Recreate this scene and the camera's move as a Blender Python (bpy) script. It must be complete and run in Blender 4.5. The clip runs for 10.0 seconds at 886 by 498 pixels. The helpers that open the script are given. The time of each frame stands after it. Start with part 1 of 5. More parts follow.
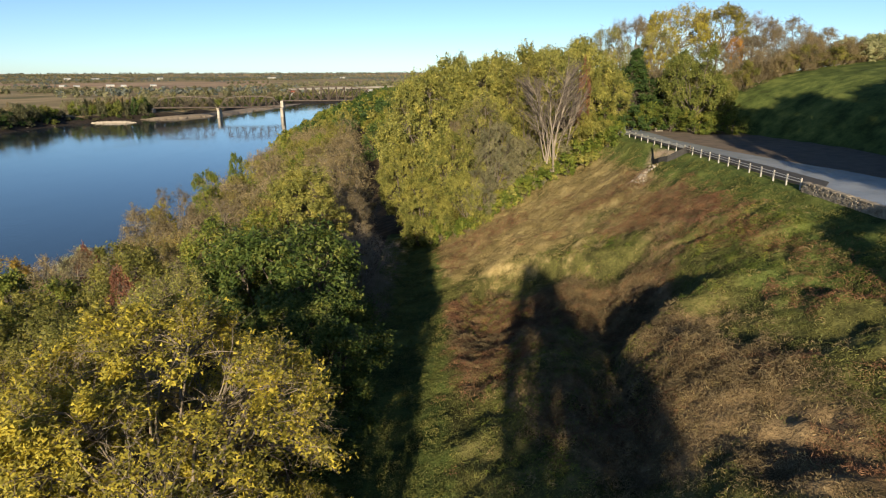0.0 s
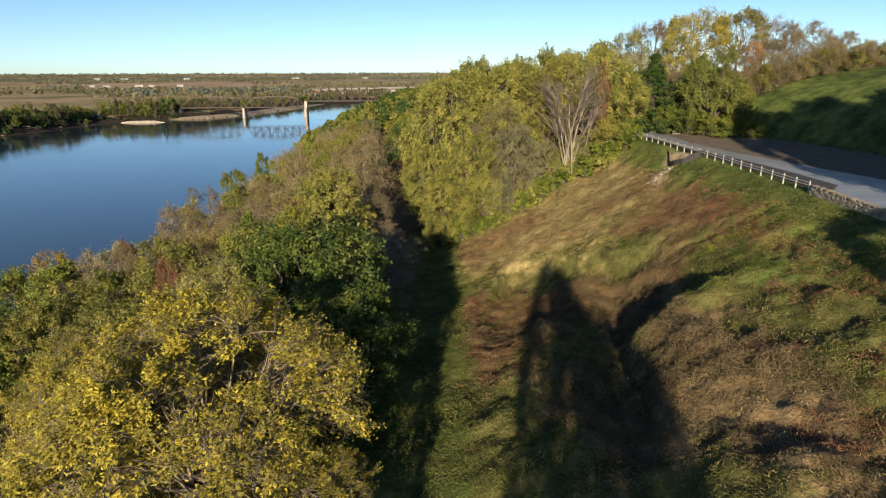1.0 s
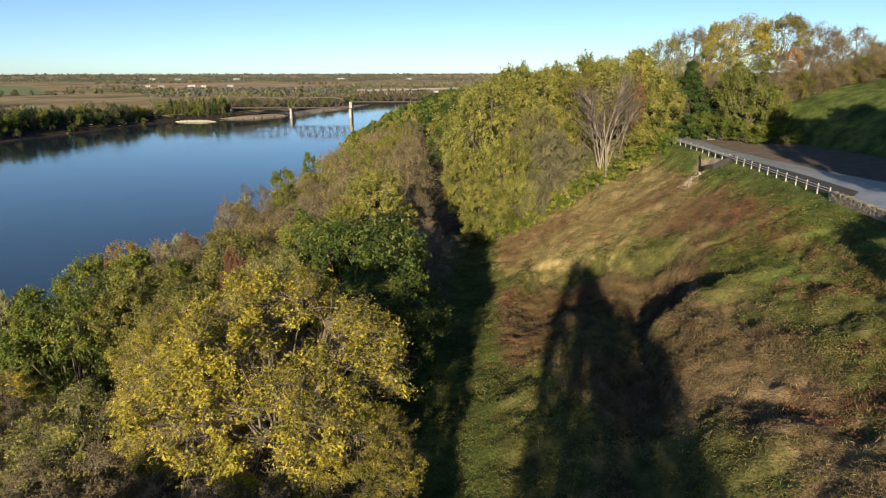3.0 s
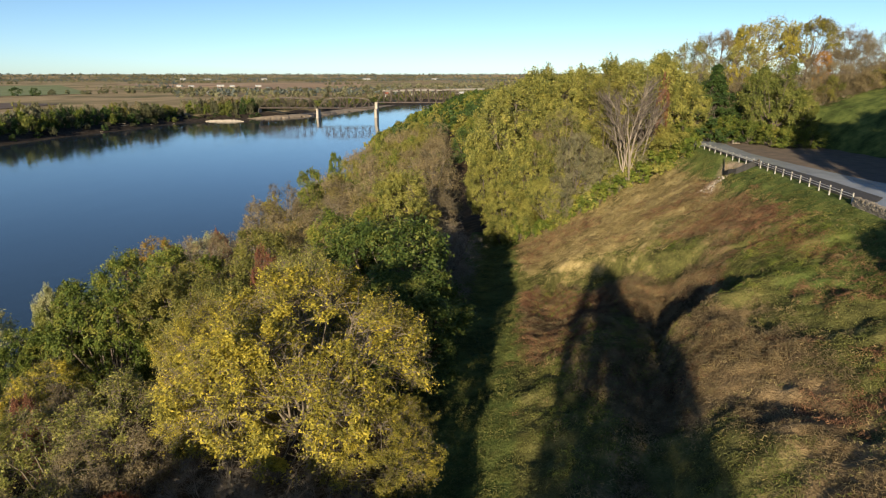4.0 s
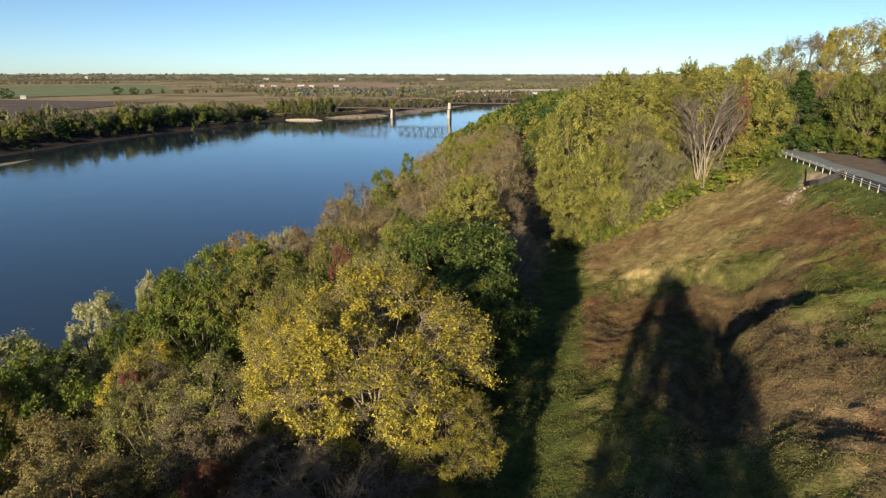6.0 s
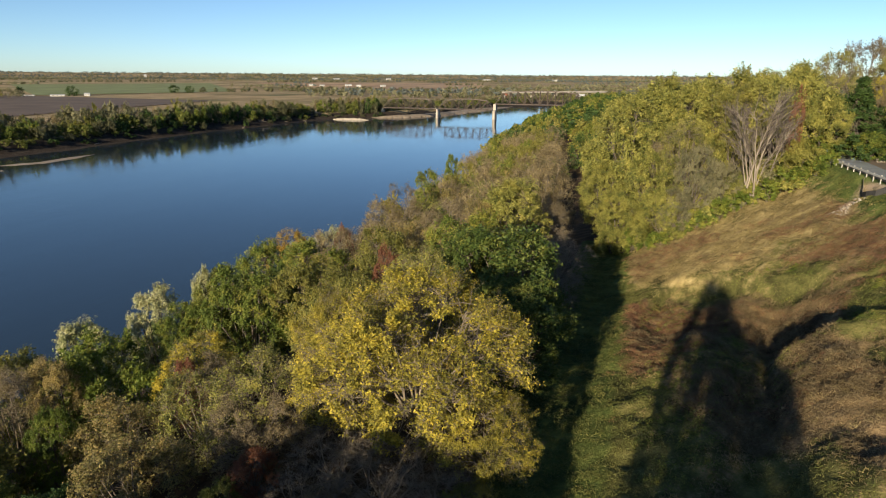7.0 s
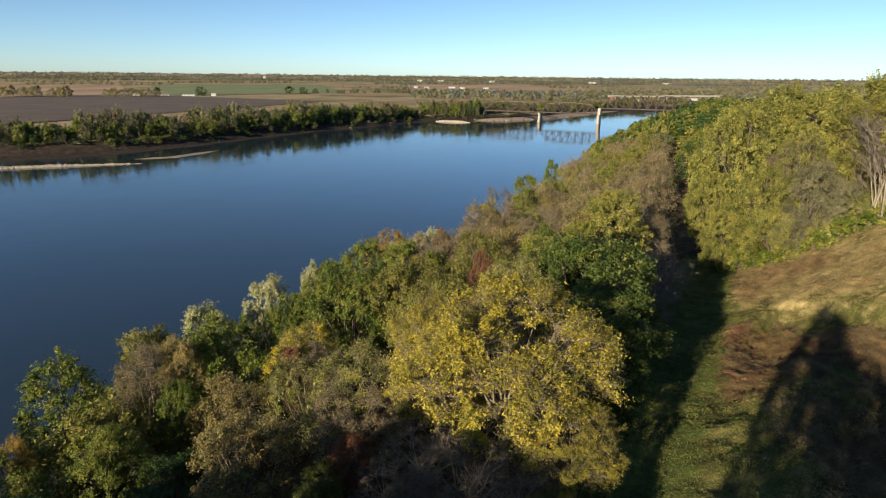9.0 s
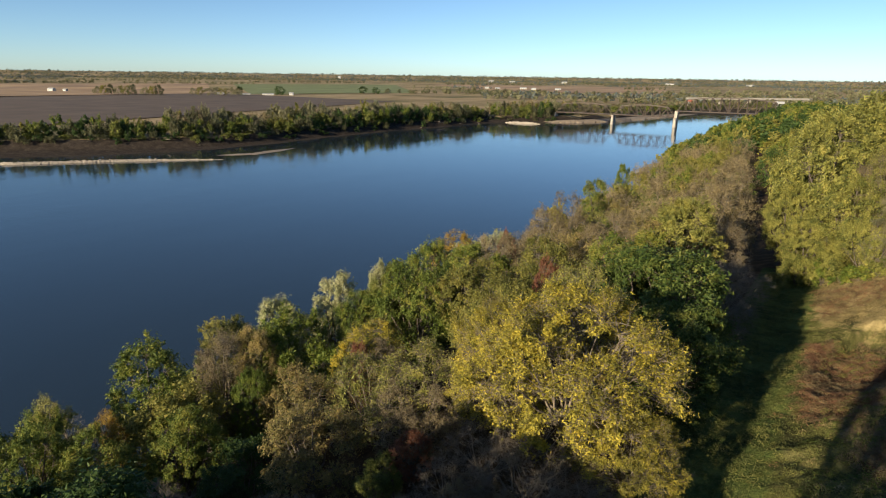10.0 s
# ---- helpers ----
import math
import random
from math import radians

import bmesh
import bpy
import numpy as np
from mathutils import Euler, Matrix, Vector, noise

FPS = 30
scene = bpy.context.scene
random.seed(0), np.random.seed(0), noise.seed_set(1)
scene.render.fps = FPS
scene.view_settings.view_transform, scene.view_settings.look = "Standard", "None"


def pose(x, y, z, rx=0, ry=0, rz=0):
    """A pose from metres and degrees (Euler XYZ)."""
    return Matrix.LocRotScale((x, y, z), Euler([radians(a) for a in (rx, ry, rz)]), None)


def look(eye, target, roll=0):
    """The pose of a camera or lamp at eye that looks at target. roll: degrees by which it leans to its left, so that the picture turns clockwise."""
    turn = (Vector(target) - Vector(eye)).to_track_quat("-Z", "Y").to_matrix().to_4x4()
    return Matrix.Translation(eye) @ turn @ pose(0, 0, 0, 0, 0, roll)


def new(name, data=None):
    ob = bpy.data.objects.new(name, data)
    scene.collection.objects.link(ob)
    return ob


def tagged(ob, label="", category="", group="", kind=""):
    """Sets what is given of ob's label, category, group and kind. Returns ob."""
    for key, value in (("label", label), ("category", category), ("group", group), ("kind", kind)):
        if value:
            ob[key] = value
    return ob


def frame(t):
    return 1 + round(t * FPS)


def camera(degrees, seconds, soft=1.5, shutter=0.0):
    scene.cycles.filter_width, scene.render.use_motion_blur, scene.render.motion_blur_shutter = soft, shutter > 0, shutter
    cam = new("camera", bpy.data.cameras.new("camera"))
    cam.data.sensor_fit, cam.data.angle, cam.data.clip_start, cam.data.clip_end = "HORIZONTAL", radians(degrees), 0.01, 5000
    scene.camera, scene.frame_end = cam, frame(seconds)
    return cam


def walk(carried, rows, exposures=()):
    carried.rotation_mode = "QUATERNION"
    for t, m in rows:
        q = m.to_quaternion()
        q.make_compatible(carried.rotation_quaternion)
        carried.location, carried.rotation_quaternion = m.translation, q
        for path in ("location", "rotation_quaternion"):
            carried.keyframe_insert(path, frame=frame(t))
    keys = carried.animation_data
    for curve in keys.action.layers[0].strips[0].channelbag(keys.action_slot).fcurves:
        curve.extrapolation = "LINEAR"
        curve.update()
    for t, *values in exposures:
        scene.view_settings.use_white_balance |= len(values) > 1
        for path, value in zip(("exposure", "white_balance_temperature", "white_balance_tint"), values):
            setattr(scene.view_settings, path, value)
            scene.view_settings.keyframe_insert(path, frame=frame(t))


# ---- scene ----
cam = camera(73.9, 10.0, soft=1.1)
PATH = [
    (0, (0.426, 2.376, 40.339), (0.476, 4.291, 39.764), -0.2),
    (0.5, (0.38, 1.133, 40.564), (0.395, 3.049, 39.99), -0.2),
    (1, (0.37, -0.094, 40.821), (0.351, 1.822, 40.247), -0.2),
    (1.5, (0.427, -1.32, 41.034), (0.375, 0.596, 40.462), -0.2),
    (2, (0.536, -2.414, 41.231), (0.45, -0.5, 40.66), -0.1),
    (2.5, (0.655, -3.335, 41.421), (0.536, -1.422, 40.849), -0.1),
    (4, (0.9, -5.32, 41.936), (0.669, -3.417, 41.366), 0.0),
    (4.5, (0.941, -5.83, 42.136), (0.664, -3.933, 41.566), 0.1),
    (5, (1.04, -6.278, 42.302), (0.709, -4.389, 41.733), 0.1),
    (5.5, (1.07, -6.713, 42.492), (0.681, -4.836, 41.922), 0.2),
    (5.7, (1.11, -6.848, 42.557), (0.694, -4.977, 41.987), 0.1),
    (7, (1.29, -7.958, 43.111), (0.698, -6.134, 42.542), 0.4),
    (7.5, (1.374, -8.341, 43.301), (0.714, -6.54, 42.733), 0.5),
    (8, (1.474, -8.619, 43.501), (0.744, -6.845, 42.934), 0.5),
    (8.5, (1.556, -8.902, 43.677), (0.754, -7.159, 43.111), 0.6),
    (9, (1.655, -9.192, 43.868), (0.767, -7.491, 43.303), 0.6),
    (9.5, (1.746, -9.494, 44.095), (0.763, -7.846, 43.528), 0.8),
    (10, (1.893, -9.734, 44.27), (0.816, -8.147, 43.704), 0.8),
]
walk(cam, [(t, look(eye, target, roll)) for t, eye, target, roll in PATH], [(0, 0.52, 6560, 10), (10, 0.51, 6450, 10)])

# ---- light ----
SUN_EL, SUN_AZ = radians(16), radians(189)       # low sun behind the start of the flight
world = bpy.data.worlds.new("sky")
scene.world = world
world.use_nodes = True
wn = world.node_tree
sky = wn.nodes.new("ShaderNodeTexSky")
sky.sky_type, sky.sun_disc = "NISHITA", False
sky.sun_elevation, sky.sun_rotation = SUN_EL, SUN_AZ
sky.altitude, sky.air_density, sky.dust_density, sky.ozone_density = 200, 0.62, 0.25, 3.2
tint = wn.nodes.new("ShaderNodeMix")             # clear cyan autumn air
tint.data_type, tint.blend_type = "RGBA", "MULTIPLY"
tint.inputs[0].default_value, tint.inputs[7].default_value = 1.0, (1.03, 1.04, 0.97, 1)
wn.links.new(sky.outputs[0], tint.inputs[6])
wn.links.new(tint.outputs[2], wn.nodes["Background"].inputs[0])
wn.nodes["Background"].inputs[1].default_value = 0.104
sun_data = bpy.data.lights.new("sun", "SUN")
sun_data.energy, sun_data.angle, sun_data.color = 6.9, radians(0.6), (1.0, 0.82, 0.56)
sun = new("sun", sun_data)
sun_from = Vector((math.sin(SUN_AZ) * math.cos(SUN_EL), math.cos(SUN_AZ) * math.cos(SUN_EL), math.sin(SUN_EL)))
sun.matrix_world = look(sun_from * 200, (0, 0, 0))


# ---- materials ----
def node(nt, kind, **settings):
    n = nt.nodes.new(kind)
    for k, v in settings.items():
        if k in ("operation", "blend_type"):
            n.operation = v if k == "operation" else n.operation
        else:
            n.inputs[k].default_value = v
    return n


def shader(name):
    m = bpy.data.materials.new(name)
    m.use_nodes = True
    nt = m.node_tree
    return m, nt, nt.nodes["Principled BSDF"], nt.nodes["Material Output"]


def ramp(nt, fac, colours, stops=None):
    r = nt.nodes.new("ShaderNodeValToRGB")
    els = r.color_ramp.elements
    stops = stops or [i / (len(colours) - 1) for i in range(len(colours))]
    while len(els) < len(colours):
        els.new(0.5)
    for e, s, c in zip(els, stops, colours):
        e.position, e.color = s, (*c, 1)
    nt.links.new(fac, r.inputs[0])
    return r.outputs[0]


def maths(nt, op, a, b=None, clamp=False):
    n = nt.nodes.new("ShaderNodeMath")
    n.operation, n.use_clamp = op, clamp
    for i, v in enumerate((a, b)):
        if v is None:
            continue
        if isinstance(v, (int, float)):
            n.inputs[i].default_value = v
        else:
            nt.links.new(v, n.inputs[i])
    return n.outputs[0]


def noise_of(nt, vec, scale, detail=3, rough=0.55):
    n = node(nt, "ShaderNodeTexNoise", Scale=scale, Detail=detail, Roughness=rough)
    nt.links.new(vec, n.inputs["Vector"])
    return n.outputs["Fac"]


def mix(nt, fac, a, b, how="MIX"):
    n = nt.nodes.new("ShaderNodeMix")
    n.data_type, n.blend_type = "RGBA", how
    for i, v in ((0, fac), (6, a), (7, b)):
        if isinstance(v, (int, float)):
            n.inputs[i].default_value = v
        elif isinstance(v, tuple):
            n.inputs[i].default_value = (*v, 1)
        else:
            nt.links.new(v, n.inputs[i])
    return n.outputs[2]


def bump(nt, bsdf, height, strength, distance):
    b = node(nt, "ShaderNodeBump", Strength=strength, Distance=distance)
    nt.links.new(height, b.inputs["Height"])
    nt.links.new(b.outputs[0], bsdf.inputs["Normal"])


def leaf_material(name, colours, glow=0.38):
    """Foliage: each leaf its own tone, drifting from clump to clump and tree to tree."""
    m, nt, p, out = shader(name)
    geo, ob = nt.nodes.new("ShaderNodeNewGeometry"), nt.nodes.new("ShaderNodeObjectInfo")
    pos = geo.outputs["Position"]
    a = noise_of(nt, pos, 0.75, 3)
    b = maths(nt, "MULTIPLY", geo.outputs["Random Per Island"], 0.52)
    c = maths(nt, "MULTIPLY", maths(nt, "SUBTRACT", a, 0.48), 1.9)
    d = maths(nt, "ADD", maths(nt, "MULTIPLY", ob.outputs["Random"], 0.22), maths(nt, "MULTIPLY", noise_of(nt, pos, 0.09, 1), 0.16))
    v = maths(nt, "ADD", maths(nt, "ADD", b, c), maths(nt, "ADD", d, 0.08), clamp=True)
    col = ramp(nt, v, colours)
    nt.links.new(col, p.inputs["Base Color"])
    p.inputs["Roughness"].default_value = 0.62
    p.inputs["Specular IOR Level"].default_value = 0.25
    tr = nt.nodes.new("ShaderNodeBsdfTranslucent")
    nt.links.new(col, tr.inputs[0])
    mx = node(nt, "ShaderNodeMixShader", Fac=glow)
    nt.links.new(p.outputs[0], mx.inputs[1])
    nt.links.new(tr.outputs[0], mx.inputs[2])
    nt.links.new(mx.outputs[0], out.inputs[0])
    return m


def plain_material(name, dark, light, scale=2.0, rough=0.8, metal=0.0, relief=0.0, detail=4, vary=0.0):
    m, nt, p, out = shader(name)
    geo = nt.nodes.new("ShaderNodeNewGeometry")
    f = noise_of(nt, geo.outputs["Position"], scale, detail, 0.6)
    if vary:
        ob = nt.nodes.new("ShaderNodeObjectInfo")
        f = maths(nt, "ADD", f, maths(nt, "MULTIPLY", maths(nt, "SUBTRACT", ob.outputs["Random"], 0.5), vary))
    nt.links.new(ramp(nt, f, [dark, light], [0.3, 0.7]), p.inputs["Base Color"])
    p.inputs["Roughness"].default_value, p.inputs["Metallic"].default_value = rough, metal
    if relief:
        bump(nt, p, noise_of(nt, geo.outputs["Position"], scale * 6, 4), 0.7, relief)
    return m


LEAVES = {
    "yellow": leaf_material("yellow_leaves", [(0.06, 0.054, 0.025), (0.13, 0.125, 0.03), (0.25, 0.23, 0.04), (0.40, 0.345, 0.05), (0.56, 0.455, 0.064)]),
    "ygreen": leaf_material("yellow_green_leaves", [(0.055, 0.072, 0.02), (0.155, 0.168, 0.044), (0.29, 0.29, 0.074), (0.43, 0.385, 0.10)]),
    "green": leaf_material("green_leaves", [(0.04, 0.065, 0.014), (0.09, 0.13, 0.024), (0.17, 0.205, 0.04), (0.30, 0.28, 0.055)]),
    "dark": leaf_material("dark_green_leaves", [(0.018, 0.04, 0.012), (0.04, 0.075, 0.018), (0.075, 0.115, 0.026)], glow=0.25),
    "bright": leaf_material("bright_green_leaves", [(0.05, 0.08, 0.016), (0.115, 0.16, 0.026), (0.235, 0.255, 0.045)]),
    "olive": leaf_material("olive_leaves", [(0.08, 0.088, 0.025), (0.175, 0.178, 0.042), (0.31, 0.275, 0.068)]),
    "grey": leaf_material("grey_green_leaves", [(0.11, 0.118, 0.066), (0.21, 0.205, 0.115), (0.31, 0.29, 0.165)]),
    "tan": leaf_material("tan_leaves", [(0.12, 0.096, 0.052), (0.235, 0.19, 0.102), (0.36, 0.29, 0.15)]),
    "brown": leaf_material("brown_leaves", [(0.085, 0.07, 0.04), (0.165, 0.136, 0.078), (0.27, 0.22, 0.122)]),
    "red": leaf_material("red_leaves", [(0.12, 0.05, 0.035), (0.20, 0.085, 0.05), (0.27, 0.14, 0.075)]),
    "gold": leaf_material("golden_brown_leaves", [(0.15, 0.10, 0.028), (0.31, 0.21, 0.04), (0.48, 0.32, 0.05)]),
    "orange": leaf_material("orange_leaves", [(0.20, 0.11, 0.035), (0.38, 0.18, 0.05), (0.50, 0.28, 0.06)]),
    "mixed": leaf_material("mixed_autumn_leaves", [(0.11, 0.09, 0.045), (0.19, 0.18, 0.058), (0.29, 0.225, 0.095), (0.45, 0.35, 0.11)]),
    "lime": leaf_material("light_green_leaves", [(0.06, 0.08, 0.02), (0.15, 0.175, 0.04), (0.29, 0.29, 0.08)]),
    "deep": leaf_material("deep_green_leaves", [(0.022, 0.042, 0.012), (0.05, 0.085, 0.018), (0.10, 0.135, 0.03), (0.19, 0.20, 0.045)], glow=0.3),
    # blue-grey haze of the distance put into the leaf colour
    "hazed": leaf_material("hazed_woods_leaves", [(0.07, 0.09, 0.085), (0.105, 0.125, 0.115), (0.14, 0.158, 0.145)], glow=0.2),
    "muted": leaf_material("muted_green_leaves", [(0.05, 0.06, 0.028), (0.105, 0.11, 0.055), (0.185, 0.178, 0.096)]),
    "pale": leaf_material("pale_willow_leaves", [(0.17, 0.20, 0.08), (0.36, 0.37, 0.19), (0.52, 0.50, 0.29)]),
}
bark = plain_material("grey_bark", (0.07, 0.058, 0.048), (0.165, 0.138, 0.112), 3.0, 0.9, relief=0.02)
twig_mat = plain_material("bare_grey_twigs", (0.105, 0.088, 0.066), (0.225, 0.188, 0.14), 1.2, 0.9)
dead_twigs = plain_material("grey_dead_twigs", (0.05, 0.042, 0.036), (0.105, 0.088, 0.075), 1.2, 0.9)
dead_mat = plain_material("bare_bleached_limbs", (0.14, 0.12, 0.096), (0.27, 0.235, 0.19), 1.5, 0.85)
WEEDS = {
    "dry": leaf_material("dry_brown_weeds", [(0.09, 0.07, 0.04), (0.165, 0.128, 0.07), (0.27, 0.21, 0.115)], 0.3),
    "russet": leaf_material("russet_weeds", [(0.10, 0.054, 0.035), (0.20, 0.105, 0.06), (0.31, 0.18, 0.095)], 0.3),
    "straw": leaf_material("straw_grass", [(0.13, 0.105, 0.045), (0.26, 0.21, 0.095), (0.40, 0.32, 0.16)], 0.3),
    "grass": leaf_material("green_grass_blades", [(0.05, 0.065, 0.018), (0.11, 0.125, 0.034), (0.20, 0.195, 0.06)], 0.3),
}


def ground_material():
    m, nt, p, out = shader("hillside_ground")
    geo = nt.nodes.new("ShaderNodeNewGeometry")
    pos = geo.outputs["Position"]

    def attr(n):
        a = nt.nodes.new("ShaderNodeAttribute")
        a.attribute_name = n
        return a.outputs["Fac"]

    big, mid, fine = noise_of(nt, pos, 0.16, 3), noise_of(nt, pos, 0.9, 4, 0.65), noise_of(nt, pos, 6.0, 4, 0.7)
    patch = noise_of(nt, pos, 0.33, 3, 0.6)
    tone = maths(nt, "ADD", maths(nt, "ADD", maths(nt, "MULTIPLY", mid, 0.5), maths(nt, "MULTIPLY", fine, 0.32)), maths(nt, "SUBTRACT", maths(nt, "MULTIPLY", patch, 0.8), 0.31))

    # long low streaks along the slope
    mp = nt.nodes.new("ShaderNodeMapping")
    mp.inputs["Rotation"].default_value = (0, 0, radians(-24))
    mp.inputs["Scale"].default_value = (0.16, 0.9, 0.9)
    nt.links.new(pos, mp.inputs["Vector"])
    tone = maths(nt, "ADD", tone, maths(nt, "MULTIPLY", maths(nt, "SUBTRACT", noise_of(nt, mp.outputs[0], 1.0, 4, 0.6), 0.5), 0.38))

    def surface(colours):
        return ramp(nt, tone, colours, [0.32, 0.5, 0.7])

    grass = surface([(0.04, 0.042, 0.016), (0.10, 0.10, 0.034), (0.185, 0.17, 0.065)])
    lush = surface([(0.032, 0.048, 0.015), (0.074, 0.102, 0.028), (0.145, 0.172, 0.048)])
    dry = surface([(0.05, 0.038, 0.022), (0.14, 0.10, 0.055), (0.27, 0.195, 0.105)])
    russet = surface([(0.055, 0.032, 0.022), (0.15, 0.082, 0.05), (0.27, 0.165, 0.095)])
    straw = surface([(0.11, 0.09, 0.04), (0.22, 0.178, 0.08), (0.35, 0.285, 0.14)])
    litter = surface([(0.025, 0.02, 0.012), (0.06, 0.042, 0.025), (0.12, 0.08, 0.045)])
    mud = surface([(0.02, 0.016, 0.013), (0.036, 0.029, 0.024), (0.065, 0.053, 0.042)])
    soil = surface([(0.22, 0.17, 0.12), (0.38, 0.30, 0.21), (0.50, 0.41, 0.30)])
    plain = ramp(nt, noise_of(nt, pos, 0.006, 5, 0.6), [(0.10, 0.105, 0.05), (0.22, 0.175, 0.10), (0.33, 0.255, 0.15), (0.14, 0.14, 0.065)],
                 [0.34, 0.46, 0.56, 0.68])

    def edge(a, amount):
        # ragged borders between kinds of growth
        v = maths(nt, "ADD", attr(a), maths(nt, "MULTIPLY", maths(nt, "SUBTRACT", tone, 0.5), amount))
        return ramp(nt, v, [(0, 0, 0), (1, 1, 1)], [0.35, 0.65])

    col = mix(nt, edge("lush", 0.9), grass, lush)
    col = mix(nt, edge("dry", 1.6), col, dry)
    col = mix(nt, edge("russet", 1.5), col, russet)
    col = mix(nt, edge("straw", 1.4), col, straw)
    col = mix(nt, edge("litter", 0.8), col, litter)
    col = mix(nt, edge("plain", 0.3), col, plain)
    col = mix(nt, edge("mud", 0.5), col, mud)
    col = mix(nt, edge("soil", 0.7), col, soil)
    nt.links.new(col, p.inputs["Base Color"])
    p.inputs["Roughness"].default_value = 0.95
    p.inputs["Specular IOR Level"].default_value = 0.104
    bump(nt, p, maths(nt, "ADD", mid, maths(nt, "MULTIPLY", fine, 0.5)), 0.8, 0.25)
    return m


def water_material():
    m, nt, p, out = shader("river_water")
    geo = nt.nodes.new("ShaderNodeNewGeometry")
    mp = nt.nodes.new("ShaderNodeMapping")
    mp.inputs["Rotation"].default_value = (0, 0, radians(8))
    mp.inputs["Scale"].default_value = (1.0, 0.35, 1.0)
    nt.links.new(geo.outputs["Position"], mp.inputs["Vector"])
    murk = noise_of(nt, mp.outputs[0], 0.02, 4)
    nt.links.new(ramp(nt, murk, [(0.016, 0.026, 0.034), (0.022, 0.032, 0.04)]), p.inputs["Base Color"])
    p.inputs["Roughness"].default_value = 0.07
    p.inputs["IOR"].default_value = 1.56
    p.inputs["Specular Tint"].default_value = (0.5, 0.84, 1.0, 1)
    swirl = noise_of(nt, mp.outputs[0], 0.045, 5, 0.6)
    ripple = noise_of(nt, mp.outputs[0], 0.9, 3, 0.6)
    calm = ramp(nt, swirl, [(0.15, 0.15, 0.15), (1, 1, 1)], [0.4, 0.62])
    bump(nt, p, maths(nt, "MULTIPLY", ripple, calm), 0.3, 0.12)
    return m


asphalt = plain_material("weathered_asphalt", (0.20, 0.22, 0.25), (0.29, 0.315, 0.35), 0.5, 0.27)
wedge_asphalt = plain_material("dark_asphalt", (0.03, 0.03, 0.032), (0.05, 0.05, 0.052), 2.0, 0.8, relief=0.004)
verge_mat = plain_material("bare_verge_soil", (0.07, 0.055, 0.042), (0.14, 0.105, 0.075), 0.8, 0.95, relief=0.03)
galvanised = plain_material("galvanised_steel", (0.38, 0.38, 0.37), (0.52, 0.52, 0.51), 4.0, 0.45, 0.35)
post_white = plain_material("weathered_white_post", (0.30, 0.29, 0.27), (0.46, 0.45, 0.42), 3.0, 0.75)
stone_mat = plain_material("rubble_stone", (0.15, 0.132, 0.108), (0.27, 0.24, 0.195), 2.5, 0.9, relief=0.03, vary=0.3)
rock_mat = plain_material("pale_limestone_rock", (0.19, 0.165, 0.135), (0.36, 0.32, 0.265), 1.5, 0.9, relief=0.05, vary=0.4)
rust = plain_material("rusted_bridge_steel", (0.05, 0.04, 0.034), (0.105, 0.083, 0.07), 0.5, 0.75, 0.2)
bridge_concrete = plain_material("weathered_bridge_concrete", (0.20, 0.185, 0.165), (0.32, 0.30, 0.27), 0.3, 0.9)
concrete = plain_material("pale_concrete", (0.26, 0.235, 0.20), (0.39, 0.355, 0.31), 0.35, 0.85, relief=0.01)
white_paint = plain_material("white_siding", (0.36, 0.36, 0.35), (0.48, 0.48, 0.46), 0.3, 0.6)
red_roof = plain_material("red_metal_roof", (0.26, 0.07, 0.05), (0.36, 0.11, 0.08), 0.3, 0.5)
grey_roof = plain_material("grey_roof_sheet", (0.28, 0.29, 0.30), (0.42, 0.43, 0.44), 0.3, 0.5)
black_fabric = plain_material("black_fabric", (0.012, 0.012, 0.013), (0.03, 0.03, 0.032), 3.0, 0.8)
sand = plain_material("wet_river_sand", (0.17, 0.135, 0.098), (0.27, 0.22, 0.162), 0.2, 0.9, relief=0.03)
ploughed = plain_material("ploughed_soil", (0.05, 0.032, 0.023), (0.09, 0.06, 0.042), 0.03, 0.95)
stubble = plain_material("corn_stubble", (0.15, 0.09, 0.05), (0.40, 0.27, 0.14), 0.006, 0.95)
crop = plain_material("winter_crop", (0.085, 0.115, 0.03), (0.16, 0.19, 0.06), 0.015, 0.95)
glass = plain_material("dark_window_glass", (0.02, 0.025, 0.03), (0.04, 0.05, 0.06), 0.5, 0.1)


# ---- the lie of the land ----
def lattice(ix, iy, seed):
    h = np.sin(ix * 127.1 + iy * 311.7 + seed * 74.7) * 43758.5453
    return h - np.floor(h)


def vnoise(x, y, scale, seed=0):
    x, y = np.asarray(x, float) / scale, np.asarray(y, float) / scale
    ix, iy = np.floor(x), np.floor(y)
    fx, fy = x - ix, y - iy
    fx, fy = fx * fx * (3 - 2 * fx), fy * fy * (3 - 2 * fy)
    a, b = lattice(ix, iy, seed), lattice(ix + 1, iy, seed)
    c, d = lattice(ix, iy + 1, seed), lattice(ix + 1, iy + 1, seed)
    return (a + (b - a) * fx) * (1 - fy) + (c + (d - c) * fx) * fy


def smooth(a, b, v):
    t = np.clip((np.asarray(v, float) - a) / (b - a), 0, 1)
    return t * t * (3 - 2 * t)


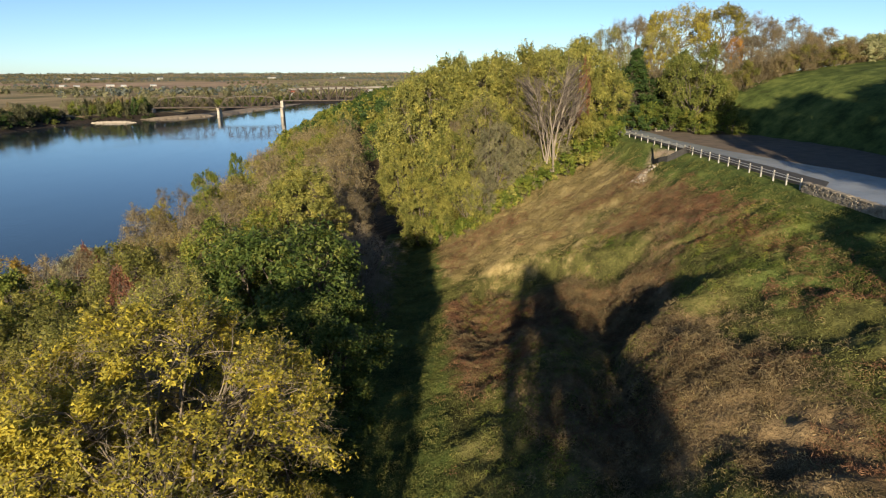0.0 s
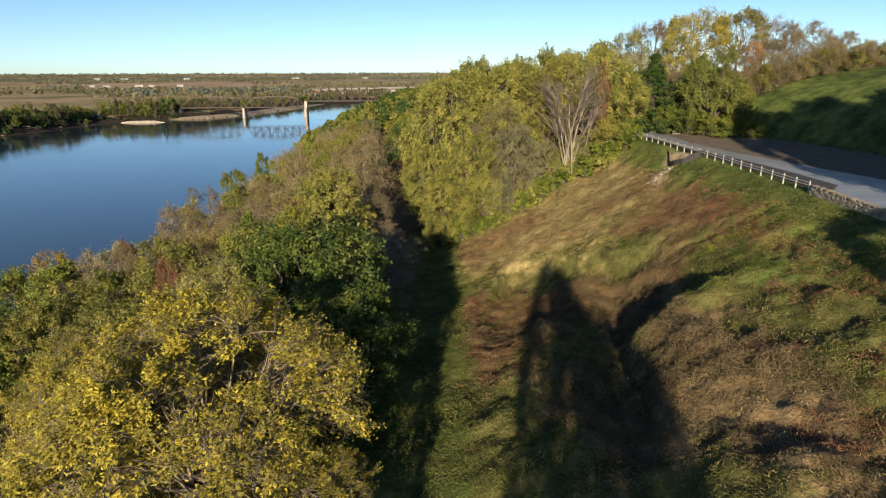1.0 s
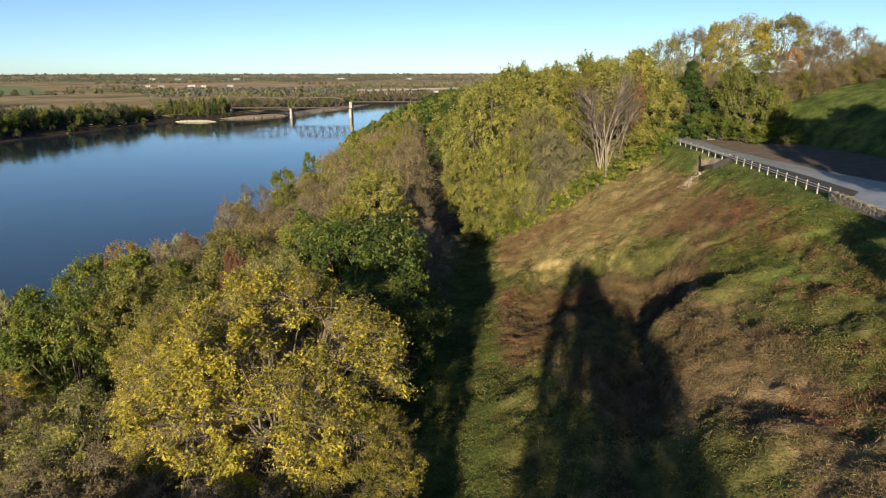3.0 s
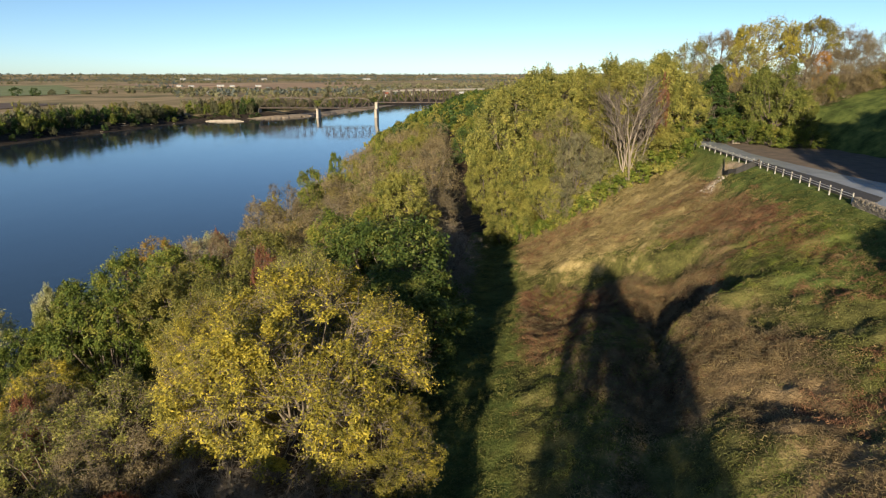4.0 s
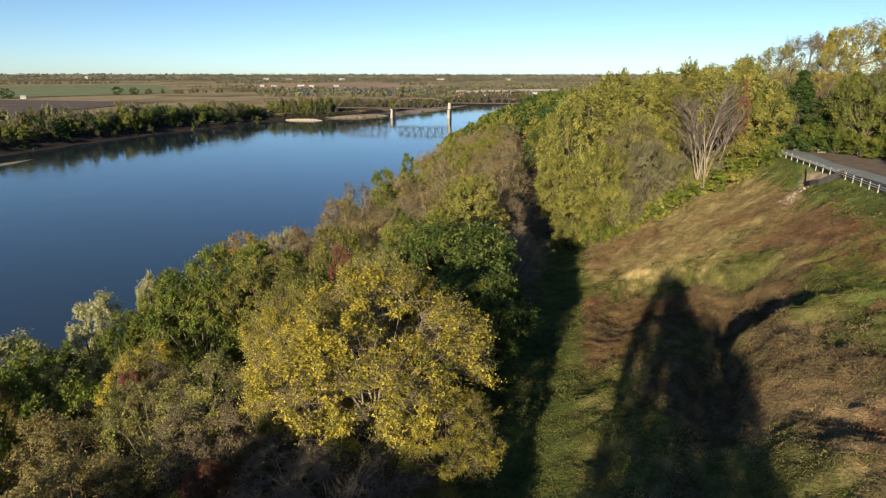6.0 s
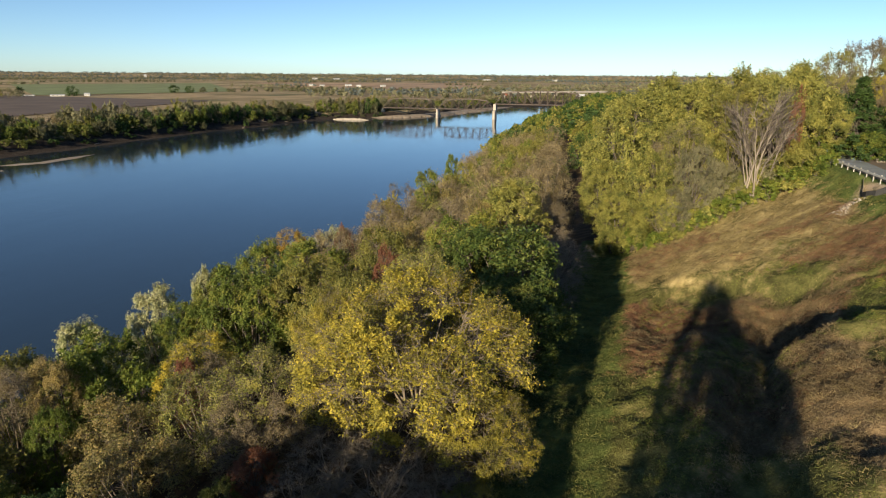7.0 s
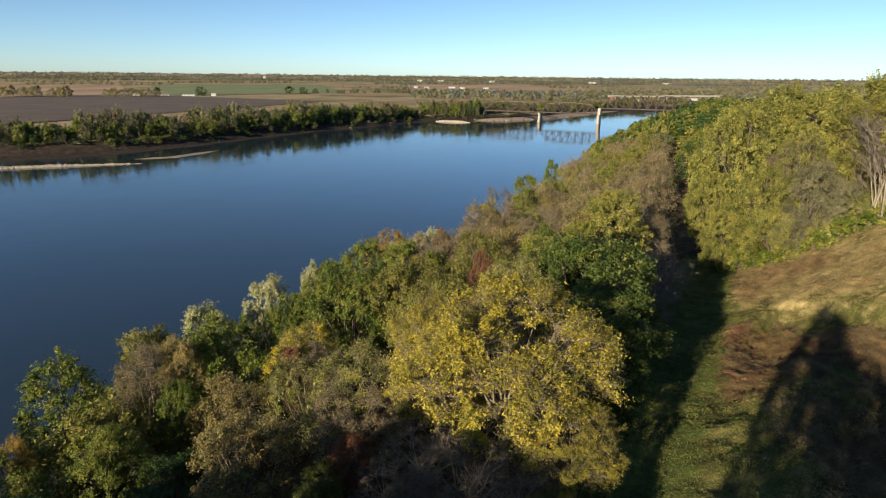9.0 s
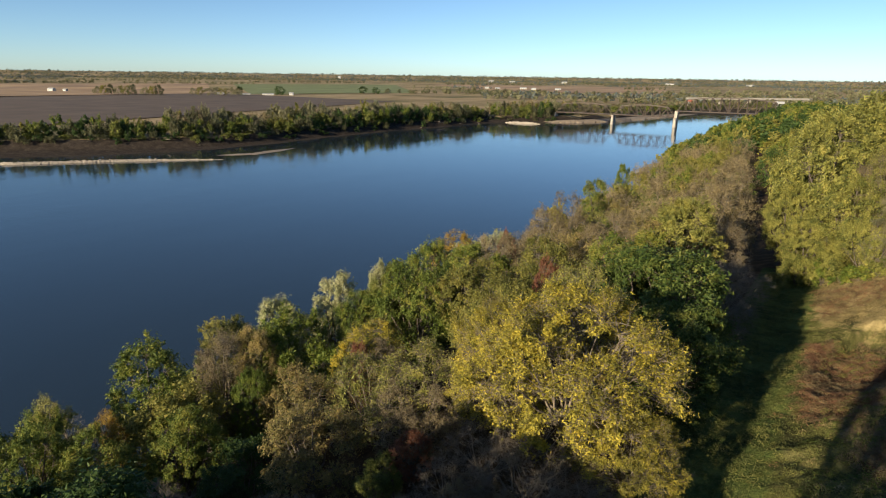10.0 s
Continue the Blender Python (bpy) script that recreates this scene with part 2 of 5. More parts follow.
BANK_W = [(-1500, -2500), (-900, -1200), (-560, -300), (-440, 0), (-352, 122), (-326, 160), (-308, 205), (-305, 250), (-308, 304), (-306, 380), (-296, 435), (-290, 515),
          (-240, 556), (-206, 630), (-193, 740), (-160, 865), (-80, 960), (100, 1060), (600, 1200), (2400, 1400)]
BANK_E = [(2400, 1100), (600, 900), (150, 800), (0, 730), (-50, 650), (-74, 560), (-80, 420), (-72, 300), (-66, 200), (-62, 100), (-61, 0),
          (-64, -200), (-200, -900), (-500, -2500)]


def chain_distance(x, y, chain):
    best = np.full(np.shape(x), 1e9)
    for (ax, ay), (bx, by) in zip(chain, chain[1:]):
        dx, dy = bx - ax, by - ay
        t = np.clip(((x - ax) * dx + (y - ay) * dy) / (dx * dx + dy * dy), 0, 1)
        best = np.minimum(best, np.hypot(x - ax - t * dx, y - ay - t * dy))
    return best


def in_river(x, y):
    ring = BANK_W + BANK_E
    inside = np.zeros(np.shape(x), bool)
    for (ax, ay), (bx, by) in zip(ring, ring[1:] + ring[:1]):
        if ay == by:
            continue
        cross = ((ay > y) != (by > y)) & (x < (bx - ax) * (y - ay) / (by - ay) + ax)
        inside ^= cross
    return inside


def path_x(y):
    return -2.6 - 0.14 * np.maximum(0, np.asarray(y, float) - 95)


def path_z(y):
    return 22.3 - 0.065 * (np.clip(y, -60, 125) - 20)


def fence_x(y):
    y = np.asarray(y, float)
    return np.interp(y, [-60, 20, 43.5, 60, 77.5, 95, 130, 420], [27.5, 27.3, 27.5, 26.4, 24.5, 24, 26, 10]) + np.where(y > 130, 0, 0)


def road_z(y):
    return np.interp(y, [-60, 20, 43.5, 77.5, 105, 140, 200, 420], [31.6, 31.9, 32.2, 32.8, 32.6, 29.5, 27.0, 25.5])


def hill_height(x, y):
    """The bluff east of the river: wooded bank, path, rough slope, road shelf, mown hill."""
    xp, zp, xr, zr = path_x(y), path_z(y), fence_x(y), road_z(y)
    f = np.clip((x - xp - 1.5) / np.maximum(xr - xp - 1.5, 8), 0, 1)
    power = 0.92 + 0.36 * smooth(30, 50, y)
    slope = zp + (zr - zp) * f ** power
    # eroded gully across the lower slope, with a scarp at its head
    line = 9.6 + 0.14 * (y - 28) + 2.2 * smooth(36, 48, y)
    slope = slope - 1.5 * np.exp(-((x - line) / 2.0) ** 2) * smooth(-5, 14, y) * (1 - smooth(42, 50, y))
    # slumped bowl below a curved scarp
    scarp = np.interp(x, [1, 4, 7, 10, 13, 17, 21, 26], [44, 50.5, 54.5, 53.5, 49.5, 46.5, 43, 40])
    drop = smooth(0.5, -0.6, y - scarp) * smooth(-24, -3, y - scarp) * smooth(1.5, 5, x) * (1 - smooth(15, 19, x))
    slope = slope - 1.35 * drop * (0.7 + 0.6 * vnoise(x, y, 4, 12))
    # open cracks along the scarp and below it
    wob = 0.7 * (vnoise(x, y, 3, 17) - 0.5)
    for back, deep in ((0.0, 0.75), (2.6, 0.6), (5.4, 0.4)):
        slope = slope - deep * np.exp(-((y - scarp + back + wob) / 0.32) ** 2) * smooth(2.4, 4.5, x) * (1 - smooth(9, 16, x)) * (vnoise(x, y, 2.2, 18 + int(back)) > 0.34)
    for base_, rise in ((41.4, -0.35), (44.6, -0.30)):
        slope = slope - 0.55 * np.exp(-((y - base_ - rise * (x - 17) + 1.6 * wob) / 0.36) ** 2) * smooth(12, 14, x) * (1 - smooth(19.5, 22.5, x)) * (vnoise(x, y, 2.6, 19) > 0.3)
    # a hollow in the shade of its own lip
    lip = (y - 32.2 - 0.45 * (x - 12)) / 1.1
    slope = slope + (1.15 * np.exp(-(lip / 1.0) ** 2) - 1.9 * np.exp(-((lip - 4.0) / 3.0) ** 2)) * smooth(10.6, 13, x) * (1 - smooth(16.6, 19.6, x)) * (0.7 + 0.6 * vnoise(x, y, 2.5, 16))
    # narrow washed-out runnel below it
    slope = slope - 0.8 * np.exp(-((x - 10.4 - 0.12 * (y - 28) - 0.9 * wob) / 0.4) ** 2) * smooth(22, 25, y) * (1 - smooth(36, 39, y))
    slope = slope - 0.9 * np.exp(-((x - 23.8) / 1.7) ** 2 - ((y - 64.6) / 2.0) ** 2)
    d = np.maximum(0, x - np.interp(y, [-60, 48, 63, 74, 84, 100], [44, 44.5, 44.5, 41, 37, 34]))
    hill = (6.9 * (1 - np.exp(-d / 6)) + 0.09 * np.minimum(d, 60)) * (1 - smooth(83, 125, y))
    east = slope + hill
    west = zp - 0.345 * np.maximum(0, xp - 2.2 - x)
    z = np.where(x > xp - 2.2, east, west)
    rough = (vnoise(x, y, 2.2, 3) - 0.5) * 0.7 + (vnoise(x, y, 1.1, 5) - 0.5) * 0.42 + (vnoise(x, y, 7, 8) - 0.5) * 0.5
    rough = rough + ((vnoise(x, y, 0.62, 6) - 0.5) * 0.34 + (vnoise(x, y, 3.4, 7) - 0.5) * 0.25) * smooth(xp + 3, xp + 7, x)
    rough = rough * smooth(xp + 1.5, xp + 6, x) * (1 - smooth(xr - 3.5, xr - 0.8, x)) + (vnoise(x, y, 5, 9) - 0.5) * 1.2 * smooth(0, 8, xp - 3 - x)
    return z + rough


def ground_z(x, y):
    x, y = np.asarray(x, float), np.asarray(y, float)
    dw, de = chain_distance(x, y, BANK_W), chain_distance(x, y, BANK_E)
    wet = in_river(x, y)
    east_side = (de < dw) | ((x > -60) & (y < 640))
    fade = 1 - smooth(560, 700, y)
    far_fade = 1 - smooth(250, 700, x)
    bluff = np.minimum(3 + (hill_height(x, y) - 3) * fade * far_fade, np.maximum(0, de * 0.42))
    shelf = np.interp(y, [60, 130, 230, 330], [28, 26, 12, 5])
    plain = np.minimum(5.6, np.minimum(dw, 40) * 0.04 + 4.4 * smooth(shelf, shelf + 9, dw)) + (vnoise(x, y, 40, 2) - 0.5) * 0.5 * smooth(20, 60, dw)
    rim = np.hypot(x, y)
    land = np.where(east_side & (y < 900), bluff, plain) + 33 * smooth(4150, 4850, rim) * (0.93 + 0.1 * vnoise(x, y, 700, 4))
    bed = -np.minimum(3.0, np.minimum(dw, de) * 0.25)
    return np.where(wet, bed, land)


def gz(x, y):
    return float(ground_z(np.array([x]), np.array([y]))[0])


def mesh_from(name, verts, faces, material, smooth_shade=False):
    """A mesh from arrays; faces is an (n, k) array or a list."""
    me = bpy.data.meshes.new(name)
    verts = np.asarray(verts, np.float32)
    if isinstance(faces, np.ndarray):
        n, k = faces.shape
        me.vertices.add(len(verts))
        me.vertices.foreach_set("co", verts.ravel())
        me.loops.add(n * k)
        me.loops.foreach_set("vertex_index", faces.astype(np.int32).ravel())
        me.polygons.add(n)
        me.polygons.foreach_set("loop_start", np.arange(0, n * k, k, dtype=np.int32))
        me.update(calc_edges=True)
    else:
        me.from_pydata(verts.tolist(), [], faces)
        me.update()
    me.materials.append(material)
    if smooth_shade:
        me.polygons.foreach_set("use_smooth", np.ones(len(me.polygons), bool))
    return me


def part(name, me, parent, label=""):
    ob = new(name, me)
    ob.parent = parent
    if label:
        ob["label"] = label
    return ob


def steps(pieces):
    out = []
    for a, b, n in pieces:
        out += list(np.linspace(a, b, n, endpoint=False))
    return np.array(out + [pieces[-1][1]])


xs = steps([(-4900, -1200, 14), (-1200, -420, 26), (-420, -300, 24), (-300, -84, 12), (-84, -56, 14), (-56, -6, 34), (-6, 27, 118), (27, 70, 40), (70, 300, 16), (300, 4900, 18)])
ys = steps([(-4900, -600, 12), (-600, -60, 16), (-60, 4, 26), (4, 60, 200), (60, 86, 52), (86, 160, 40), (160, 700, 60), (700, 1300, 20), (1300, 4900, 18)])
gx, gy = np.meshgrid(xs, ys)
gzz = ground_z(gx, gy)
nx, ny = len(xs), len(ys)
idx = np.arange(nx * ny).reshape(ny, nx)
quads = np.stack([idx[:-1, :-1], idx[:-1, 1:], idx[1:, 1:], idx[1:, :-1]], -1).reshape(-1, 4)


def spot(x, y, cx, cy, rx, ry):
    return np.exp(-((x - cx) / rx) ** 2 - ((y - cy) / ry) ** 2)


def covers(x, y):
    """How much of each kind of growth stands on the ground."""
    xp, xr = path_x(y), fence_x(y)
    east = smooth(xp - 2.5, xp - 0.5, x) * (y < 120)
    dw, de = chain_distance(x, y, BANK_W), chain_distance(x, y, BANK_E)
    bluffside = ((de < dw) | (x > -60)) & (y < 640)
    n1, n2, n3 = vnoise(x, y, 9, 21), vnoise(x, y, 3.2, 22), vnoise(x, y, 14, 23)
    slope = smooth(xp + 3.5, xp + 6, x) * (1 - smooth(xr - 5.5, xr - 1.5, x)) * (y < 86)
    green_corner = smooth(15.5, 19.5, x - 0.1 * (y - 28) + 3 * (n2 - 0.5)) * (1 - smooth(42, 54, y + 0.5 * (24 - x)))
    red_bowl, red_bank, red_toe = spot(x, y, 5.6, 44, 4.2, 9), spot(x, y, 21.5, 49, 5.5, 8), spot(x, y, 0.9, 26.2, 1.3, 2.6)
    dry = slope * np.clip(0.3 + 1.0 * (n1 - 0.5) + 1.1 * (n2 - 0.5) + 0.8 * red_bowl + 0.6 * red_bank + 0.6 * spot(x, y, 14, 25, 3.6, 11) - 0.75 * green_corner - 0.55 * spot(x, y, 2.2, 25, 2.2, 8)
                          - 0.25 * spot(x, y, 9.5, 57, 3.0, 3.0) + 0.6 * red_toe - 0.35 * spot(x, y, 15, 58, 5, 6), 0, 1)
    russet = slope * np.clip(1.1 * red_bowl + 0.85 * red_bank + red_toe + 0.25 * spot(x, y, 15, 24, 3, 9) - 0.2 + 1.1 * (n2 - 0.5) + 0.7 * (n1 - 0.5), 0, 1)
    straw = slope * np.clip(smooth(44, 56, y + 2 * (n3 - 0.5) * 8) * 1.0 - 0.25 * smooth(20, 24, x) + 0.7 * (n2 - 0.5) + 0.2 * (n1 - 0.4) - 0.4 * smooth(13, 16, x) * (1 - smooth(56, 62, y)), 0, 1)
    litter = np.where(bluffside, np.maximum(1 - smooth(xp - 3.4, xp - 2.2, x), (y > 84) * (x < xr - 0.5)), 0.0)
    litter = np.where(bluffside & (y > 96) & (x < 60), 1.0, litter)
    plain = np.where(bluffside & (x < 300), 0.0, 1.0)
    mud = np.where(bluffside, 1 - smooth(3, 8, de), 1 - smooth(np.interp(y, [60, 130, 230, 330], [34, 32, 19, 13]), np.interp(y, [60, 130, 230, 330], [41, 39, 26, 20]), dw))
    mud = np.where(in_river(x, y), 1.0, mud)
    soil = np.exp(-((x - 25.2 - 0.1 * (64 - y)) / 1.0) ** 2 - ((y - 64) / 2.8) ** 2) + 0.8 * np.exp(-((x - 22.3 - 0.5 * (y - 62.5)) / 0.8) ** 2 - ((y - 62) / 2.2) ** 2)
    soil = soil + 0.75 * np.exp(-((x - 22.4 - 0.45 * (y - 62)) / 0.7) ** 2 - ((y - 61.5) / 2.6) ** 2)
    lush = np.clip(smooth(xr - 5, xr - 2, x + 1.5 * (n2 - 0.5)) + (1 - smooth(xp + 3, xp + 5.5, x)) + 0.9 * np.exp(-((x - 20.5) / 3.5) ** 2 - ((y - 33) / 5) ** 2) + 0.6 * (n1 - 0.55), 0, 1)
    return dict(lush=lush, dry=dry, russet=russet, straw=straw, litter=litter, plain=plain, mud=mud, soil=np.clip(soil, 0, 1))


ground_me = mesh_from("ground", np.stack([gx, gy, gzz], -1).reshape(-1, 3), quads, ground_material(), True)
for k, v in covers(gx, gy).items():
    ground_me.attributes.new(k, "FLOAT", "POINT").data.foreach_set("value", np.asarray(v, np.float32).ravel())
tagged(new("ground", ground_me), "grassy and weedy river bluff running down to a flat flood plain", "ground", kind="structure")

# river
ring = BANK_W + BANK_E
wv = np.array([(-5000, -4900, 0), (4900, -4900, 0), (4900, 4000, 0), (-5000, 4000, 0)], float)
tagged(new("water", mesh_from("water", wv, [(0, 1, 2, 3)], water_material())), "wide calm blue river reflecting the sky and its banks", "river", kind="structure")


# ---- small builders ----
def tubes(segs, sides=5):
    """Tapered tubes: rows of start, end, radius at start, radius at end."""
    s = np.asarray(segs, float)
    a, b, ra, rb = s[:, :3], s[:, 3:6], s[:, 6], s[:, 7]
    d = b - a
    d /= np.maximum(np.linalg.norm(d, axis=1, keepdims=True), 1e-6)
    ref = np.where(np.abs(d[:, 2:3]) > 0.9, np.array([[1.0, 0, 0]]), np.array([[0, 0, 1.0]]))
    u = np.cross(d, ref)
    u /= np.linalg.norm(u, axis=1, keepdims=True)
    w = np.cross(d, u)
    ang = np.arange(sides) * 2 * math.pi / sides
    off = u[:, None, :] * np.cos(ang)[None, :, None] + w[:, None, :] * np.sin(ang)[None, :, None]
    va = a[:, None] + off * ra[:, None, None]
    vb = b[:, None] + off * rb[:, None, None]
    verts = np.concatenate([va, vb], 1).reshape(-1, 3)
    base = (np.arange(len(s)) * 2 * sides)[:, None]
    j = np.arange(sides)
    k = (j + 1) % sides
    faces = np.stack([base + j, base + k, base + sides + k, base + sides + j], -1).reshape(-1, 4)
    return verts, faces


def slivers(rng, rows):
    """Thin tapering twigs, one long three-cornered blade each."""
    s = np.asarray(rows, float)
    a, e, w = s[:, :3], s[:, 3:6], s[:, 6:7] * 1.6
    side = np.cross(e - a, rng.normal(0, 1, (len(s), 3)))
    side /= np.maximum(np.linalg.norm(side, axis=1, keepdims=True), 1e-6)
    return np.stack([a - side * w, a + side * w, e], 1).reshape(-1, 3), np.arange(len(s) * 3).reshape(-1, 3)


def leaf_blades(rng, p, out, size, slim=1.0):
    """One small three-cornered leaf at each place, mostly turned up and outwards."""
    n = len(p)
    nrm = out * 0.6 + np.array([0, 0, 0.5]) + rng.normal(0, 0.62, (n, 3))
    nrm /= np.linalg.norm(nrm, axis=1, keepdims=True)
    t = np.cross(nrm, rng.normal(0, 1, (n, 3)))
    t /= np.maximum(np.linalg.norm(t, axis=1, keepdims=True), 1e-6)
    b = np.cross(nrm, t)
    ln = size * rng.uniform(0.6, 1.4, (n, 1))
    wd = ln * rng.uniform(0.38, 0.6, (n, 1)) * slim
    v = np.stack([p - t * ln * 0.45 - b * wd * 0.7, p - t * ln * 0.45 + b * wd * 0.7, p + t * ln * 0.75], 1)
    return v.reshape(-1, 3), np.arange(n * 3).reshape(n, 3)


def tree_arrays(seed, height=10.0, radius=5.0, bottom=0.28, clumps=80, leaves=6000, leaf=0.28, twigs=4, lobes=9, cone=False, sides=5, patchy=2.2, upright=0.1):
    """Trunk, limbs that each carry a rounded lobe of the crown, and on every lobe sprays of leafy shoots, 1:1 in metres."""
    rng = np.random.default_rng(seed)
    zb = bottom * height
    rz = (height - zb) / 2
    zc = zb + rz
    flat = np.array([1.0, 1.0, rz / radius])
    # lobes spread round the crown on a loose spiral, the highest in the middle
    i = np.arange(lobes)
    up = np.clip(0.9 - (i + 0.2) / lobes * (1.75 if bottom < 0.12 else 1.5) + rng.normal(0, 0.1, lobes), -0.85, 0.92)
    turn = i * 2.39996 + rng.uniform(0, 6.28) + rng.normal(0, 0.25, lobes)
    flank = np.sqrt(1 - np.minimum(up * up, 1))
    reach = rng.uniform(0.52 if lobes < 20 else 0.4, 0.68, lobes)
    lobe_c = np.stack([np.cos(turn) * flank, np.sin(turn) * flank, up], 1) * reach[:, None] * radius * flat + np.array([0, 0, zc])
    lobe_r = radius * rng.uniform(0.42, 0.57, lobes) * (9 / lobes) ** 0.2 * (height / 10) ** 0.34
    # places of the sprays: on the outside of the lobes, few inside a neighbour
    tries = clumps * 4
    which = rng.choice(lobes, tries, p=lobe_r ** 2 / np.sum(lobe_r ** 2))
    outward = (lobe_c - np.array([0, 0, zc - rz * 0.25])) / (radius * flat)
    d = rng.normal(0, 1, (tries, 3)) + outward[which] * 0.9 + np.array([0, 0, 0.4])
    d /= np.linalg.norm(d, axis=1, keepdims=True)
    c = lobe_c[which] + d * lobe_r[which][:, None] * flat ** 0.3 * rng.uniform(0.62, 1.06, (tries, 1))
    far = np.linalg.norm((c[:, None, :] - lobe_c[None]) / flat ** 0.3, axis=2) / lobe_r[None]
    far[np.arange(tries), which] = 9
    buried = far.min(axis=1) < 0.8
    pick = np.concatenate([np.nonzero(~buried)[0], np.nonzero(buried)[0]])[:clumps]
    c, d, which = c[pick], d[pick], which[pick]
    size = lobe_r[which]
    if cone:
        h = rng.uniform(0, 1, clumps) ** 1.3
        a = rng.uniform(0, 2 * math.pi, clumps)
        rr = radius * (1 - h) * rng.uniform(0.55, 1.0, clumps) + 0.15
        c = np.stack([rr * np.cos(a), rr * np.sin(a), zb + h * (height - zb) * 0.97], 1)
        d = np.stack([np.cos(a), np.sin(a), np.full(clumps, 0.15)], 1)
        size = np.full(clumps, radius * 0.3)
    c[:, 2] = np.maximum(c[:, 2], zb * 0.8 + 0.2)
    # wood
    segs, nodes = [], []
    tr = (0.019 if lobes < 20 else 0.013) * height
    top = np.array([rng.normal(0, 0.25), rng.normal(0, 0.25), zc + (rz * 0.75 if cone else 0.0)])
    fork = np.array([top[0] * 0.4, top[1] * 0.4, zb * 0.9 + 0.2])
    segs.append([0, 0, -0.6, *fork, tr * 1.25, tr * 0.85])
    segs.append([*fork, *top, tr * 0.8, tr * 0.3])
    for f in (0.3, 0.6, 1.0):
        nodes.append(fork + (top - fork) * f)
    for end in ([] if cone else lobe_c):
        start = fork + (top - fork) * rng.uniform(0, 0.5)
        out = end - start
        m1 = start + out * 0.35 + np.array([out[0], out[1], 0]) * 0.1 + rng.normal(0, 0.15, 3)
        m2 = start + out * 0.7 + rng.normal(0, 0.2, 3)
        tip = end + (end - m2) * 0.3 + np.array([0, 0, 0.25])
        pts = [start, m1, m2, end, tip]
        for q in range(4):
            segs.append([*pts[q], *pts[q + 1], tr * 0.55 * (1 - 0.22 * q), tr * 0.55 * (1 - 0.22 * (q + 1))])
            for f in (0.0, 0.33, 0.66):
                nodes.append(pts[q] + (pts[q + 1] - pts[q]) * f)
        nodes.append(tip)
    nodes = np.array(nodes)
    # shoots: a fan of slender twigs from each spray's foot
    fan = 7 if sides > 3 else 5
    length = size * 0.5 * (110 / clumps) ** 0.33
    shoot = d[:, None, :] * 0.7 + rng.normal(0, 0.66, (clumps, fan, 3)) + np.array([0, 0, upright])
    shoot *= (length[:, None] * rng.uniform(0.55, 1.25, (clumps, fan)) / np.linalg.norm(shoot, axis=2))[:, :, None]
    foot = c - d * length[:, None] * 0.55
    fine = []
    for n, q in enumerate(foot):
        dd = np.linalg.norm(nodes - q, axis=1) + 0.35 * np.maximum(0, nodes[:, 2] - q[2] + 0.3)
        s = nodes[np.argsort(dd)[int(min(5, len(nodes) - 1) * rng.random() ** 1.6)]]
        k = s + (q - s) * 0.5 + np.array([0, 0, 0.06]) * np.linalg.norm(q - s) + rng.normal(0, 0.1, 3)
        rb = min(tr * 0.2, 0.014 * np.linalg.norm(q - s) ** 0.5 + 0.006)
        if sides > 3:
            segs.append([*s, *k, rb, rb * 0.7])
            segs.append([*k, *q, rb * 0.7, rb * 0.4])
        else:
            fine.append([*s, *q, rb, 0])
        for t in range(twigs):
            o = shoot[n, t % fan]
            if t < fan:
                bend = q + o * 0.55 + rng.normal(0, 0.1, 3) * length[n]
                thick = max(0.006 if leaf > 0.09 else 0.004, rb * 0.2)
                fine.append([*q, *(bend + (bend - q) * 0.1), thick, 0])
                fine.append([*bend, *(q + o * 1.15 + rng.normal(0, 0.06, 3)), thick * 0.7, 0])
            else:
                g = q + o * rng.uniform(0.15, 0.8)
                o2 = (o * 0.6 + rng.normal(0, 0.33, 3) * length[n]) * rng.uniform(0.5, 1.1)
                fine.append([*g, *(g + o2), 0.006 if leaf > 0.09 else 0.0035, 0])
    v, f = tubes(segs, sides)
    f = np.concatenate([f[:, [0, 1, 2]], f[:, [0, 2, 3]]])
    if fine:
        v2, f2 = slivers(rng, fine)
        v, f = np.concatenate([v, v2]), np.concatenate([f, f2 + len(v)])
    lv, lf = np.zeros((0, 3)), np.zeros((0, 3), int)
    if leaves:
        per = rng.multinomial(leaves, rng.dirichlet(np.ones(clumps) * patchy))
        own = np.repeat(np.arange(clumps), per)
        along_ = rng.uniform(0.12, 1.12, (leaves, 1)) ** 0.8
        p = foot[own] + shoot[own, rng.integers(0, fan, leaves)] * along_ + rng.normal(0, 0.15, (leaves, 3)) * length[own][:, None]
        lv, lf = leaf_blades(rng, p, d[own] * 0.6 + (p - np.array([0, 0, zc - rz * 0.4])) / radius * 0.4, leaf, 1.0 if leaf < 0.5 else 1.7)
    # true to the height and spread that were asked for
    outer = lv if len(lv) else v
    k = np.array([radius / np.percentile(np.hypot(outer[:, 0], outer[:, 1]), 98.5)] * 2 + [height / np.percentile(outer[:, 2], 99.7)])
    return v * k, f, lv * k, lf


